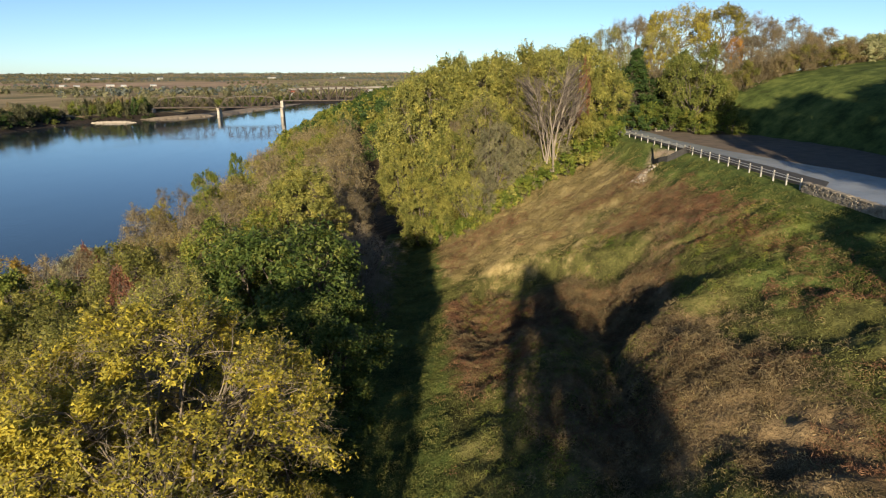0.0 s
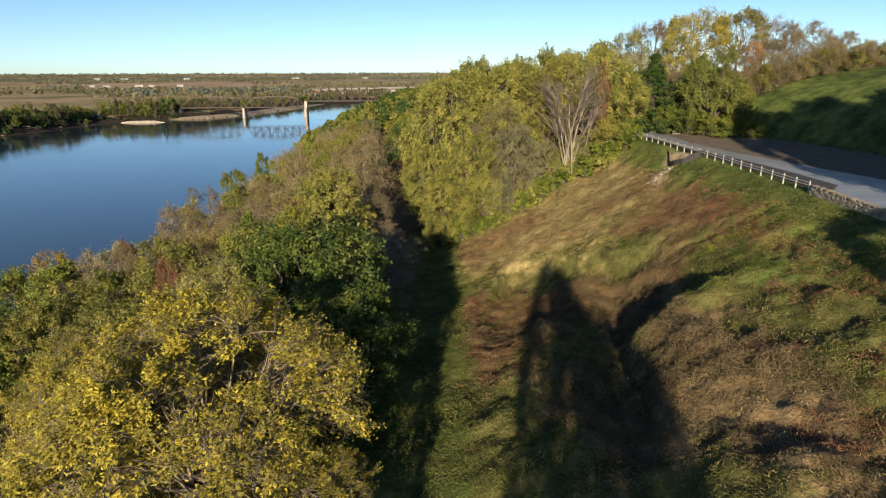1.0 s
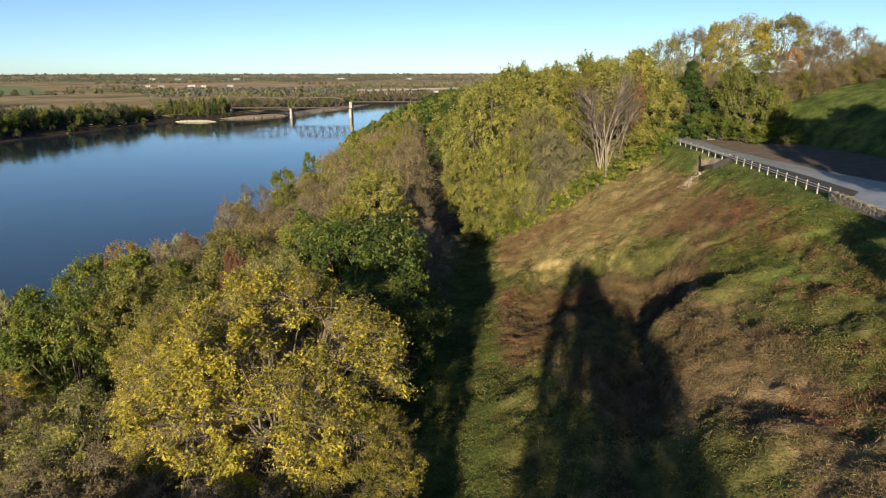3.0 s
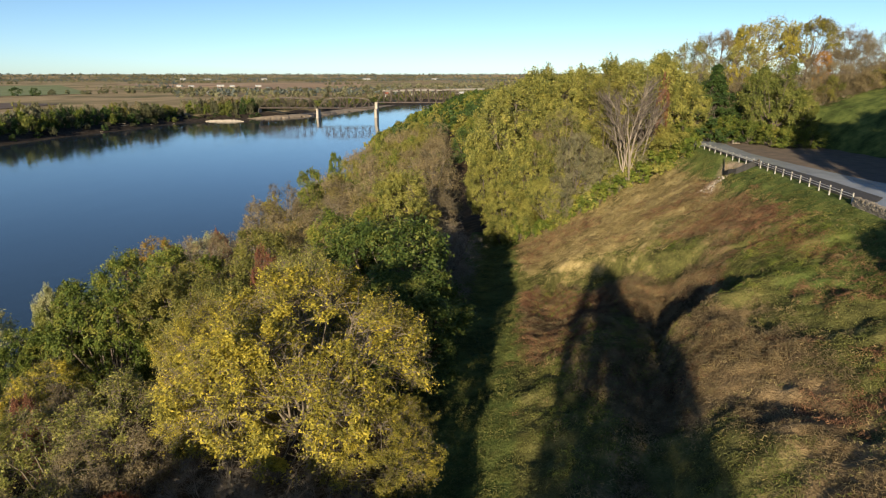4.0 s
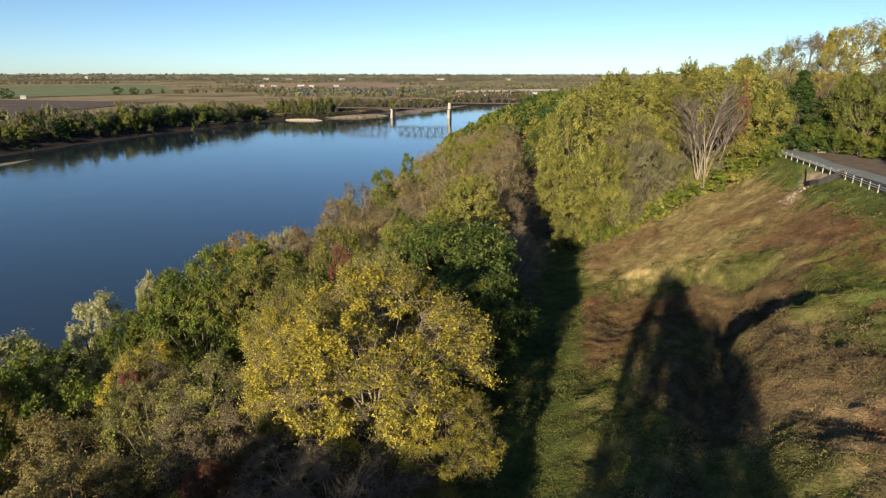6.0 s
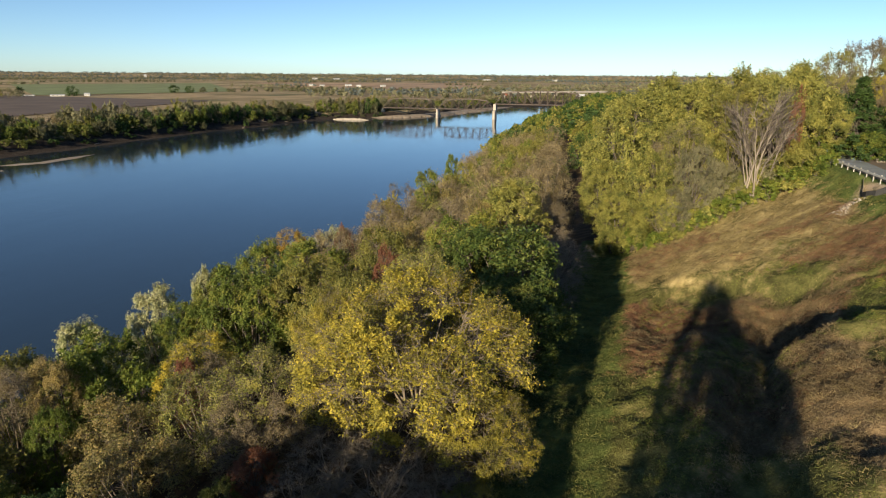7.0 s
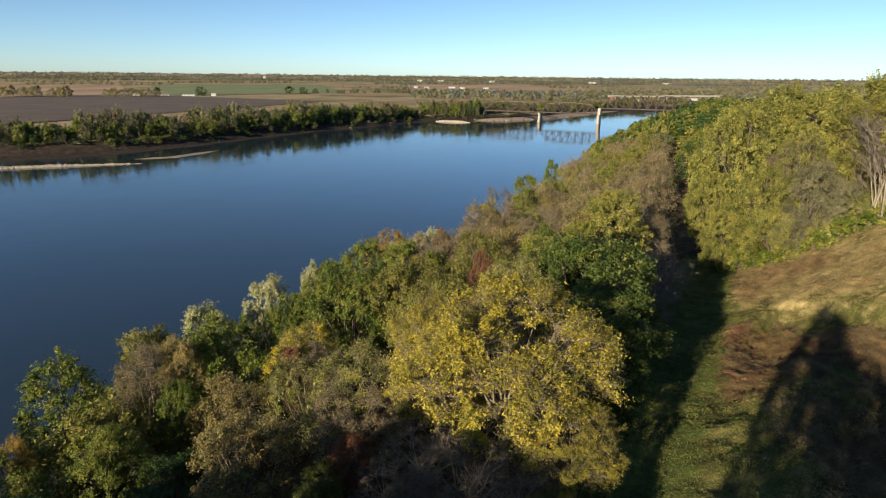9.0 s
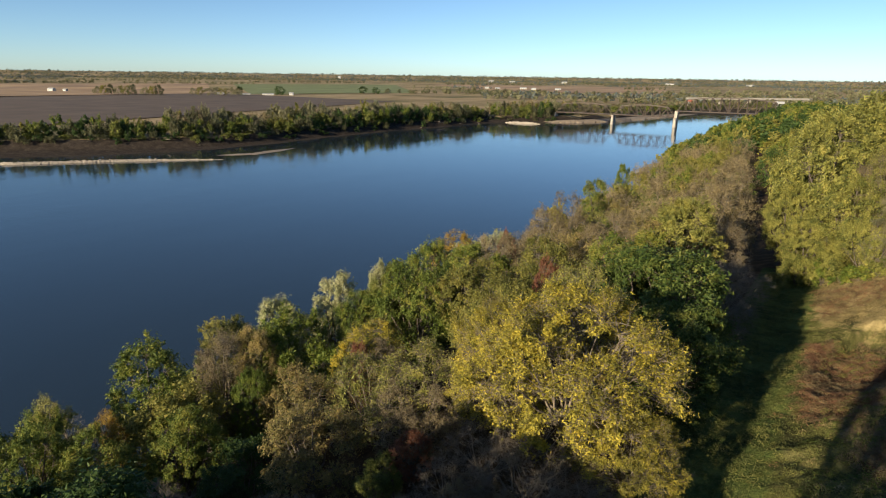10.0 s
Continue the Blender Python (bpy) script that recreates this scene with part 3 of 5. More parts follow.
# every kind of tree: words for its label, and how it grows, near / middle / far
KINDS = {
    "yellow": dict(words="spreading ash tree with thin yellow leaves and bare grey twigs", mat="yellow", thin=0.75, twig=20, bottom=0.1, patchy=0.55, fine=1.00),
    "ygreen": dict(words="tall broad tree with dense yellow-green autumn leaves", mat="ygreen", thin=1.7, twig=2, fine=0.90),
    "green": dict(words="dense green leafy tree in full leaf", mat="green", thin=1.2, twig=2, fine=1.00),
    "dark": dict(words="dark evergreen cedar tree with dense foliage", mat="dark", thin=1.3, twig=1, cone=True),
    "dgreen": dict(words="dark green leafy tree on the wooded bluff", mat="dark", thin=1.2, twig=1, fine=1.00),
    "bright": dict(words="fresh green leafy tree by the water", mat="bright", thin=1.2, twig=2),
    "olive": dict(words="olive-green leafy tree turning brown for autumn", mat="olive", thin=1.0, twig=4, fine=0.94),
    "grey": dict(words="grey-green feathery tree at the wood's edge", mat="grey", thin=1.0, twig=5, fine=0.75),
    "tan": dict(words="tan-brown tree with withered leaves", mat="tan", thin=0.6, twig=20, fine=0.69),
    "brown": dict(words="brown half-bare tree with fine grey twigs", mat="brown", thin=0.5, twig=20, fine=0.69),
    "red": dict(words="rust-red autumn tree with thinning leaves", mat="red", thin=0.8, twig=8),
    "gold": dict(words="golden-brown autumn tree with thinning leaves", mat="gold", thin=0.7, twig=9, fine=0.88),
    "orange": dict(words="small tree with orange leaves", mat="orange", thin=0.8, twig=6),
    "pale": dict(words="pale silvery willow tree at the river's edge", mat="pale", thin=1.2, twig=2, fine=0.94),
    "mixed": dict(words="half-bare tree with mixed olive and golden leaves", mat="mixed", thin=0.8, twig=8, fine=0.88),
    "airy": dict(words="thin airy tree with yellow-green leaves and grey twigs", mat="ygreen", thin=0.5, twig=16, fine=0.81),
    "canopy": dict(words="tall tree with bare limbs under a high thin yellow-green canopy", mat="yellow", thin=0.5, twig=10, bottom=0.5, patchy=0.8, fine=1.00),
    "deep": dict(words="broad dense deep green tree in full leaf", mat="deep", thin=1.6, twig=2, fine=1.00, bottom=0.04),
    "lime": dict(words="dense light green leafy tree", mat="lime", thin=1.35, twig=2, bottom=0.04, fine=1.00),
    "muted": dict(words="dull green leafy tree of the far bank", mat="muted", thin=1.3, twig=1),
    "bare": dict(words="leafless grey tree with many thin branches", mat="brown", thin=0, twig=34, bare=True),
    # extra thick crown, only for unseen trees that cast shade
    "dense": dict(words="dense dark green tree in full leaf", mat="dark", thin=2.4, twig=1, bottom=0.05),
}
# sprays, leaves, leaf length, sides of the limbs, lobes
DETAIL = {"hero": (620, 92000, 0.09, 5, 26), "near": (260, 19000, 0.19, 4, 12), "mid": (140, 9200, 0.265, 3, 9), "low": (64, 4300, 0.335, 3, 7), "far": (36, 1000, 0.66, 3, 6)}
made_arrays, made_meshes = {}, {}


def tree_kind(kind, level, variant, tall=10.0):
    key = (kind, level, variant, tall)
    if key not in made_arrays:
        k = KINDS[kind]
        clumps, leaves, leaf, sides, lobes = DETAIL[level]
        full = k["twig"]
        tw = {"hero": int(full * 1.1), "near": full, "mid": full // 3, "low": full // 6, "far": 0}[level] if not k.get("bare") else {"hero": full, "near": full, "mid": 18, "low": 12, "far": 8}[level]
        fine = k.get("fine", 1.0) if level != "far" else 1.0
        made_arrays[key] = tree_arrays(1000 * len(made_arrays) + 17 * variant, height=tall, clumps=int(clumps * tall / 10), leaves=int(leaves * k["thin"] * tall / 10 / fine), leaf=leaf * fine, twigs=tw,
                                       sides=sides, cone=k.get("cone", False), lobes=int(lobes * tall / 10) + (3 if k.get("bare") else 0), patchy=k.get("patchy", 2.2),
                                       bottom=0.05 if k.get("cone") else k.get("bottom", 0.0 if level == "far" else 0.07 if level in ("near", "hero") else 0.04))
    return made_arrays[key]


def wood_of(kind):
    return twig_mat if KINDS[kind]["twig"] >= 9 else bark


grower = np.random.default_rng(5)


def plant(kind, x, y, top=None, radius=4.0, level="near", height=None, variant=None, name="tree", group="trees on the river bank", base=None, category="tree"):
    """Stand one tree on the ground, with its top at that level above the water, or of that height."""
    z = gz(x, y) if base is None else base
    h = height if height else max(2.0, top - z)
    if height and level in ("low", "far"):
        z -= 0.11 * h  # bushy growth starts at the ground
    variant = int(grower.integers(0, 2)) if variant is None else variant
    tall = 10.0 if h < 2.5 * radius else 15.0 if h < 3.6 * radius else 20.0
    key = (kind, level, variant, tall)
    if key not in made_meshes:
        v, f, lv, lf = tree_kind(*key)
        made_meshes[key] = (mesh_from("trunk", v, f, wood_of(kind), True), mesh_from("crown", lv, lf, LEAVES[KINDS[kind]["mat"]]) if len(lv) else None)
    trunk, crown = made_meshes[key]
    e = tagged(new(name), KINDS[kind]["words"].replace("tree", name), category, group)
    e.matrix_basis = pose(x, y, z, 0, 0, float(grower.uniform(0, 360))) @ Matrix.Diagonal((radius / 5.0, radius / 5.0, h / tall, 1))
    part("trunk", trunk, e)
    if crown:
        part("crown", crown, e)
    return e


def wood(name, label, rows):
    """Many trees that nobody could count, in one mesh: rows of kind, x, y, height, radius, level."""
    mats, vs, fs, ms, n = [], [], [], [], 0
    for kind, x, y, h, radius, level in rows:
        v, f, lv, lf = tree_kind(kind, level, int(grower.integers(0, 2)))
        a = float(grower.uniform(0, 2 * math.pi))
        turn = np.array([[math.cos(a), math.sin(a), 0], [-math.sin(a), math.cos(a), 0], [0, 0, 1]])
        at = np.array([x, y, gz(x, y) - 0.2 * h])  # bushy growth starts at the ground
        for vv, ff, mat in ((v, f, wood_of(kind)), (lv, lf, LEAVES[KINDS[kind]["mat"]])):
            if not len(vv):
                continue
            if mat not in mats:
                mats.append(mat)
            vs.append((vv * np.array([radius / 5.0, radius / 5.0, h / 10.0])) @ turn + at)
            ff = np.concatenate([ff[:, [0, 1, 2]], ff[:, [0, 2, 3]]]) if ff.shape[1] == 4 else ff
            fs.append(ff + n)
            ms.append(np.full(len(ff), mats.index(mat), np.int32))
            n += len(vv)
    me = mesh_from(name, np.concatenate(vs), np.concatenate(fs), mats[0])
    for m in mats[1:]:
        me.materials.append(m)
    me.polygons.foreach_set("material_index", np.concatenate(ms))
    return tagged(new(name, me), label, "woods", kind="stuff")


# ---- trees that stand out, bank side ----
taken = []


def grow(kind, x, y, top, radius, level="near", **kw):
    taken.append((x, y, radius))
    return plant(kind, x, y, top, radius, level, **kw)


YELLOW_GROVE = [
    ("yellow", -9.5, 20.8, 32.4, 6.8), ("yellow", -4.8, 17.6, 27.8, 3.3), ("yellow", -14.6, 21.6, 30.0, 3.8),
    ("deep", -8.4, 37.0, 31.4, 5.8), ("deep", -5.6, 31.6, 29.0, 4.4), ("deep", -5.0, 27.4, 26.4, 3.0), ("green", -12.6, 42.0, 31.0, 4.6), ("airy", -14.5, 35.0, 29.4, 4.2),
    ("red", -18.8, 38.0, 28.6, 1.5), ("olive", -22.0, 45.0, 28.0, 4.6), ("olive", -21.0, 34.0, 27.0, 4.6), ("bare", -6.5, 48.5, 28.0, 4.2),
    ("bare", -5.8, 53.5, 26.5, 4.0), ("brown", -10.0, 50.0, 27.4, 3.8), ("bare", -5.4, 45.0, 26.0, 3.2), ("ygreen", -11.8, 57.0, 31.8, 4.8),
    ("brown", -9.2, 62.0, 28.6, 4.0), ("bare", -8.8, 69.0, 27.6, 3.6), ("mixed", -14.5, 56.0, 29.5, 3.6), ("mixed", -17.0, 50.0, 27.5, 4.4),
    ("tan", -20.5, 61.0, 27.8, 4.8), ("tan", -17.5, 68.0, 29.4, 5.0),
]
PATH_TREES = [
    ("mixed", -26.0, 56.0, 25.6, 4.4), ("tan", -11.5, 78.0, 31.2, 5.4), ("brown", -11.4, 88.0, 31.6, 4.8), ("tan", -19.5, 82.0, 29.6, 5.4),
    ("tan", -15.0, 97.0, 31.2, 6.0), ("lime", -38.2, 38.0, 24.0, 3.0), ("pale", -38.6, 37.4, 24.4, 1.4), ("green", -38.6, 34.6, 21.8, 3.4), ("pale", -46.6, 38.5, 21.0, 3.2),
    ("bright", -41.0, 27.0, 21.0, 5.2), ("pale", -47.5, 31.0, 20.2, 3.2), ("green", -33.5, 37.5, 25.2, 4.8), ("green", -31.0, 46.0, 26.2, 4.8),
    ("yellow", -32.5, 28.8, 21.8, 3.8), ("mixed", -25.0, 14.2, 22.6, 3.8), ("red", -18.4, 16.6, 22.0, 1.5), ("red", -31.0, 25.6, 21.6, 1.1),
    ("brown", -29.4, 27.4, 21.4, 2.4), ("airy", -22.5, 23.0, 24.5, 4.4), ("brown", -20.0, 19.5, 23.6, 3.4), ("airy", -27.5, 23.0, 22.4, 3.8),
    ("mixed", -32.5, 20.0, 20.4, 3.6), ("bright", -37.5, 18.6, 19.6, 1.7),
]
SHORE_TREES = [
    ("brown", -43.0, 20.0, 21.0, 3.6), ("mixed", -41.4, 22.6, 21.2, 2.6), ("green", -48.0, 15.2, 20.8, 3.9), ("olive", -46.2, 23.2, 20.9, 3.4),
    ("gold", -42.0, 8.8, 18.9, 1.4), ("green", -40.0, 7.0, 18.6, 3.4), ("green", -36.6, 11.6, 19.8, 3.0), ("green", -45.5, 3.6, 18.9, 3.8),
    ("green", -49.0, 6.5, 17.4, 2.8), ("airy", -48.6, 7.6, 18.6, 2.2), ("bare", -30.5, 4.4, 20.2, 3.4), ("bare", -27.6, 4.8, 20.8, 2.4),
    ("lime", -19.2, 14.4, 20.8, 1.8), ("bare", -21.5, 7.5, 20.8, 3.6), ("mixed", -24.5, 5.0, 20.6, 2.4), ("bare", -14.0, 10.0, 22.6, 3.4),
    ("bare", -13.4, 14.0, 23.4, 2.4), ("bare", -9.6, 15.6, 24.8, 3.4), ("bare", -13.2, 17.4, 23.8, 3.2), ("brown", -10.8, 12.6, 23.6, 2.6),
    ("bare", -6.4, 14.4, 25.2, 2.8), ("olive", -4.4, 13.6, 25.0, 1.8),
]
LOW_BANK_TREES = [
    ("dgreen", -30.0, 12.0, 18.6, 3.4), ("pale", -56.0, 95.0, 13.6, 4.6), ("pale", -57.5, 86.0, 12.6, 3.8), ("green", -44.0, 55.0, 22.4, 5.0),
    ("tan", -38.0, 62.0, 22.5, 4.8), ("gold", -47.0, 66.0, 20.5, 4.2), ("brown", -45.0, 96.0, 19.8, 4.4), ("tan", -38.0, 82.0, 23.0, 4.8),
    ("red", -41.0, 72.0, 20.6, 1.8), ("brown", -50.5, 120.0, 18.6, 4.6), ("yellow", -46.5, 104.0, 18.8, 3.4), ("bare", -52.0, 80.0, 16.0, 4.0),
    ("bare", -49.0, 26.0, 17.4, 3.0), ("bright", -57.5, 182.0, 17.4, 2.8), ("green", -52.0, 142.0, 18.2, 3.4), ("bare", -52.5, 9.5, 15.0, 3.0),
    ("olive", -27.0, 39.0, 26.0, 4.6),
]
for kind, x, y, top, radius in YELLOW_GROVE + PATH_TREES + SHORE_TREES + LOW_BANK_TREES:
    grow(kind, x, y, top, radius, "hero" if kind == "yellow" and y < 30 and x > -16 else "near" if y < 64 and x > -46 else "mid")

# ---- the tall wood at the foot of the hill ----
WOOD_TREES = [
    ("ygreen", 0.5, 83.0, 40.4, 6.6), ("ygreen", 3.4, 78.6, 33.0, 4.6), ("ygreen", -2.6, 80.5, 31.5, 3.6), ("ygreen", 9.7, 88.0, 42.4, 6.0), ("airy", 7.4, 79.4, 37.4, 3.6),
    ("ygreen", 4.6, 93.0, 42.0, 6.4), ("ygreen", 20.0, 84.6, 44.6, 6.0), ("ygreen", 24.4, 82.0, 40.6, 3.6), ("olive", 14.2, 85.0, 42.0, 4.6), ("ygreen", 14.0, 100.0, 44.4, 6.4),
    ("ygreen", 0.0, 101.0, 40.0, 6.4), ("olive", 5.4, 110.0, 43.4, 3.2), ("ygreen", 8.0, 104.0, 42.4, 5.6), ("ygreen", 22.0, 97.0, 45.0, 5.6), ("ygreen", -0.2, 77.4, 27.5, 3.4),
    ("grey", 9.2, 76.6, 34.4, 3.4), ("grey", 12.4, 76.6, 32.4, 3.0), ("ygreen", 5.4, 75.6, 28.6, 3.0), ("grey", 7.0, 74.8, 28.8, 2.4), ("red", 20.8, 80.6, 42.0, 1.0), ("brown", 3.6, 79.6, 34.4, 2.0),
]
for kind, x, y, top, radius in WOOD_TREES:
    grow(kind, x, y, top, radius, "near" if y < 89 else "mid", group="trees of the wood by the road")


def dead_tree(x, y, top, radius, seed):
    """A leafless clump of upright stems that fan out from one foot."""
    rng = np.random.default_rng(seed)
    z = gz(x, y)
    h = top - z
    segs, twigs = [], []
    for i in range(11):
        a = 2.4 * i + rng.normal(0, 0.2)
        lean = radius * (0.3 + 0.75 * ((i * 0.618) % 1))
        p = np.array([rng.normal(0, 0.3), rng.normal(0, 0.3), -0.4])
        q = np.array([math.cos(a) * lean, math.sin(a) * lean, h * rng.uniform(0.84, 0.96) * (1 - 0.2 * (lean / radius) ** 2)])
        r0 = rng.uniform(0.10, 0.18)
        last = p
        for s in range(1, 7):
            u = s / 6
            nxt = p + (q - p) * np.array([u ** 1.45, u ** 1.45, u]) + rng.normal(0, 0.14, 3)
            segs.append([*last, *nxt, r0 * (1.05 - 0.16 * (s - 1)), r0 * (1.05 - 0.16 * s)])
            for _ in range((0, 0, 0, 2, 5, 8, 11)[s]):
                g = last + (nxt - last) * rng.random()
                d = rng.normal(0, 0.6, 3) + np.array([math.cos(a) * 0.7, math.sin(a) * 0.7, 1.2])
                d *= rng.uniform(0.9, 2.4) / np.linalg.norm(d)
                segs.append([*g, *(g + d), 0.035, 0.012])
                for _ in range(15):
                    d2 = d * 0.45 + rng.normal(0, 0.35, 3) + np.array([0, 0, 0.3])
                    g2 = g + d * rng.uniform(0.3, 1)
                    twigs.append([*g2, *(g2 + d2), 0.011, 0.004])
            last = nxt
    e = tagged(new("tree"), "bleached leafless tree with many upright stems", "tree", "trees of the wood by the road")
    e.location = (x, y, z)
    part("trunk", mesh_from("trunk", *tubes(segs, 5), dead_mat, True), e)
    tagged(part("twig_spray", mesh_from("twig_spray", *slivers(rng, twigs), dead_twigs), e, "fine grey-brown twigs"), kind="stuff")
    taken.append((x, y, radius))


dead_tree(15.9, 75.2, 41.2, 4.4, 3)
for x, y, h, rr in [(27.5, 81.0, 3.4, 2.4), (24.2, 81.5, 3.6, 2.2), (31.8, 78.6, 3.6, 2.6), (35.6, 75.6, 3.2, 2.6), (38.6, 76.0, 3.0, 2.4), (30.0, 81.5, 4.2, 2.8), (33.6, 75.5, 3.4, 2.4)]:
    plant("green", x, y, radius=rr, height=h, level="low", name="shrub", group="shrubs round the road's end", category="shrub")
# brush filling the foot of the wood and the crest of the hill
brush = np.random.default_rng(23)
for i in range(34):
    x = -1.5 + 24 * brush.random()
    y = 78.0 + brush.uniform(-1.2, 4)
    plant(("ygreen", "ygreen", "grey", "olive", "ygreen", "green")[i % 6], x, y, radius=float(brush.uniform(2.0, 3.0)), height=float(brush.uniform(3.5, 6.5)), level="low", group="trees of the wood by the road")
crest_rows = []
for i in range(120):
    x = 41 + 0.42 * i + brush.normal(0, 0.6)
    kind = "pale" if x > 60.5 else ("tan", "brown", "tan", "tan", "olive", "brown")[i % 6]
    crest_rows.append((kind, x, 84.0 + 3.4 * ((i * 0.618) % 1) - 0.05 * (x - 50), float(brush.uniform(2.6, 4.6)), float(brush.uniform(1.6, 2.5)), "low"))
for x, y, h in ((-0.8, 75.6, 5.0), (0.8, 75.0, 4.2), (2.2, 74.6, 4.6)):
    plant("ygreen", x, y, radius=2.2, height=h, level="low", group="trees of the wood by the road")
# low bright shrubs along the foot of the wood
for i in range(26):
    x = 2 + i * 0.86
    y = 73.4 + 0.06 * x + float(grower.uniform(-0.8, 1.4))
    kind = ("bright", "ygreen", "bright", "bright", "gold" if i in (6, 7) else "green")[i % 5]
    plant(kind, x, y, radius=float(grower.uniform(1.2, 2.0)), level="far", height=float(grower.uniform(1.8, 3.8)), name="shrub", group="shrubs along the wood", category="shrub")

# ---- trees round the end of the road and on the crest of the hill ----
ROAD_END_TREES = [
    ("dark", 28.4, 84.0, 43.0, 6.0), ("dark", 25.2, 87.0, 40.5, 4.4), ("dark", 31.4, 85.0, 39.5, 4.4), ("lime", 34.8, 79.6, 43.4, 4.4), ("lime", 38.2, 79.6, 40.2, 2.4),
    ("brown", 31.8, 84.5, 40.8, 2.8), ("green", 30.2, 82.4, 36.6, 2.4), ("dgreen", 27.6, 90.0, 41.0, 4.0), ("yellow", 33.8, 92.0, 43.2, 2.6), ("olive", 37.6, 90.0, 42.6, 3.4),
]
CREST_TREES = [
    ("airy", 29.3, 100.0, 47.0, 4.2), ("brown", 33.4, 103.0, 48.8, 4.6), ("airy", 36.6, 99.0, 46.4, 4.2), ("canopy", 41.6, 105.0, 50.8, 6.4), ("canopy", 49.0, 105.0, 50.8, 4.8),
    ("brown", 44.5, 97.0, 44.4, 4.0), ("bare", 54.0, 103.0, 49.4, 4.8), ("tan", 57.8, 100.0, 48.6, 5.0), ("tan", 61.2, 96.5, 46.6, 4.2), ("brown", 52.4, 96.0, 46.4, 4.4),
    ("tan", 48.0, 93.0, 43.8, 3.4), ("orange", 46.6, 94.0, 45.2, 1.3), ("bare", 48.6, 89.5, 42.4, 3.2), ("brown", 56.6, 92.5, 44.6, 3.6), ("tan", 60.0, 90.5, 44.0, 3.0),
    ("pale", 63.6, 94.0, 45.2, 2.8), ("pale", 66.6, 92.0, 45.6, 3.0), ("green", 69.6, 90.0, 45.0, 2.8), ("pale", 71.0, 93.0, 46.4, 3.6), ("pale", 76.5, 91.0, 46.8, 4.4), ("pale", 84.0, 88.0, 46.8, 4.8),
]
for kind, x, y, top, radius in ROAD_END_TREES + CREST_TREES:
    grow(kind, x, y, top, radius, "near" if kind in ("canopy", "airy", "brown", "tan", "lime", "bare", "yellow", "dark") else "mid", group="trees on the crest of the hill")

# unseen trees behind the start of the flight, most known by their long shadows
for kind, x, y, top, radius in [("green", -1.4, -18.0, 44.0, 2.4), ("green", -0.2, -19.0, 43.6, 2.2), ("green", 1.5, -18.5, 41.6, 3.0), ("green", 3.2, -18.0, 38.6, 2.0), ("dense", 22.6, 12.0, 39.4, 2.4), ("dense", 31.6, 26.0, 51.2, 4.6), ("dense", 36.4, 26.5, 51.4, 5.2), ("dense", 42.5, 27.0, 51.0, 5.4),
                                ("dense", 49.0, 30.0, 51.8, 5.8), ("dense", 55.5, 32.0, 51.4, 6.0), ("dense", 62.0, 34.0, 51.6, 6.0), ("dense", 38.0, 35.0, 46.5, 4.2), ("dense", 33.6, 33.0, 43.6, 3.8), ("dense", 34.0, 20.0, 48.0, 4.6), ("dense", 40.0, 21.0, 48.0, 5.0), ("dense", 47.0, 23.0, 48.5, 5.4), ("dense", 54.0, 25.0, 49.5, 5.8), ("olive", -5.6, 7.0, 27.6, 3.2), ("green", -5.2, 0.5, 28.6, 3.4),
                                # unseen trees added to keep the undergrowth of the bank in shade
                                ("dense", -24.0, -6.0, 28.6, 4.2), ("dense", -31.0, -6.5, 24.0, 4.0), ("dense", -17.0, -4.0, 31.0, 4.4), ("dense", -10.5, -3.0, 31.4, 4.0)]:
    plant(kind, x, y, top, radius, "near" if x < 8 else "mid", group="trees behind the slope", variant=0)


# ---- the rest of the wooded bank and bluff ----
def fill(x0, x1, y0, y1, spacing, kinds, low, high, level, seed, keep, spread=0.62):
    rng = np.random.default_rng(seed)
    rows = []
    for y in np.arange(y0, y1, spacing):
        for x in np.arange(x0, x1, spacing):
            px, py = x + rng.uniform(-0.4, 0.4) * spacing, y + rng.uniform(-0.4, 0.4) * spacing
            h, kind, rr = rng.uniform(low, high), kinds[int(rng.integers(0, len(kinds)))], rng.uniform(0.85, 1.2)
            if not keep(px, py) or any((px - a) ** 2 + (py - b) ** 2 < (0.8 * (c + spacing * 0.35)) ** 2 for a, b, c in taken):
                continue
            rows.append((kind, px, py, h, spacing * spread * rr, level))
    return rows


def bank(x, y):
    return x < path_x(y) - (4.2 if y < 50 else 6.4) and chain_distance(np.array([x]), np.array([y]), BANK_E)[0] > 2.5 and not in_river(np.array([x]), np.array([y]))[0]


def bluff(x, y):
    return x > path_x(y) + 1 and (y > 100 or x < 20)


MIXED = ["olive", "tan", "tan", "brown", "green", "airy", "brown", "tan", "mixed"]
for kind, x, y, h, rr, level in (fill(-62, -4, -14, 66, 7.0, ["olive", "green", "dgreen", "mixed", "lime", "green", "brown"], 8, 11.5, "mid", 31, bank, 0.68)
                                 + fill(-64, -4, 66, 150, 7.4, MIXED, 10, 13, "low", 32, bank)):
    if y < 4 and x > -26:
        continue
    plant(kind, x, y, radius=rr, height=h, level="near" if y < 22 and x > -40 else level)
wood("crest_brush", "brown thicket on the crest of the hill", crest_rows)
wood("bank_woods", "brown and olive autumn woods along the river bank",
     fill(-80, -8, 150, 260, 8.5, ["tan", "brown", "olive", "tan", "green", "brown"], 11, 15, "low", 33, bank) + fill(-80, -8, 260, 330, 10.0, ["olive", "green", "dgreen", "olive"], 11, 15, "far", 37, bank) + fill(-90, -20, 330, 560, 11.0, ["green", "olive", "dgreen", "green", "dgreen"], 12, 16, "far", 34, bank))
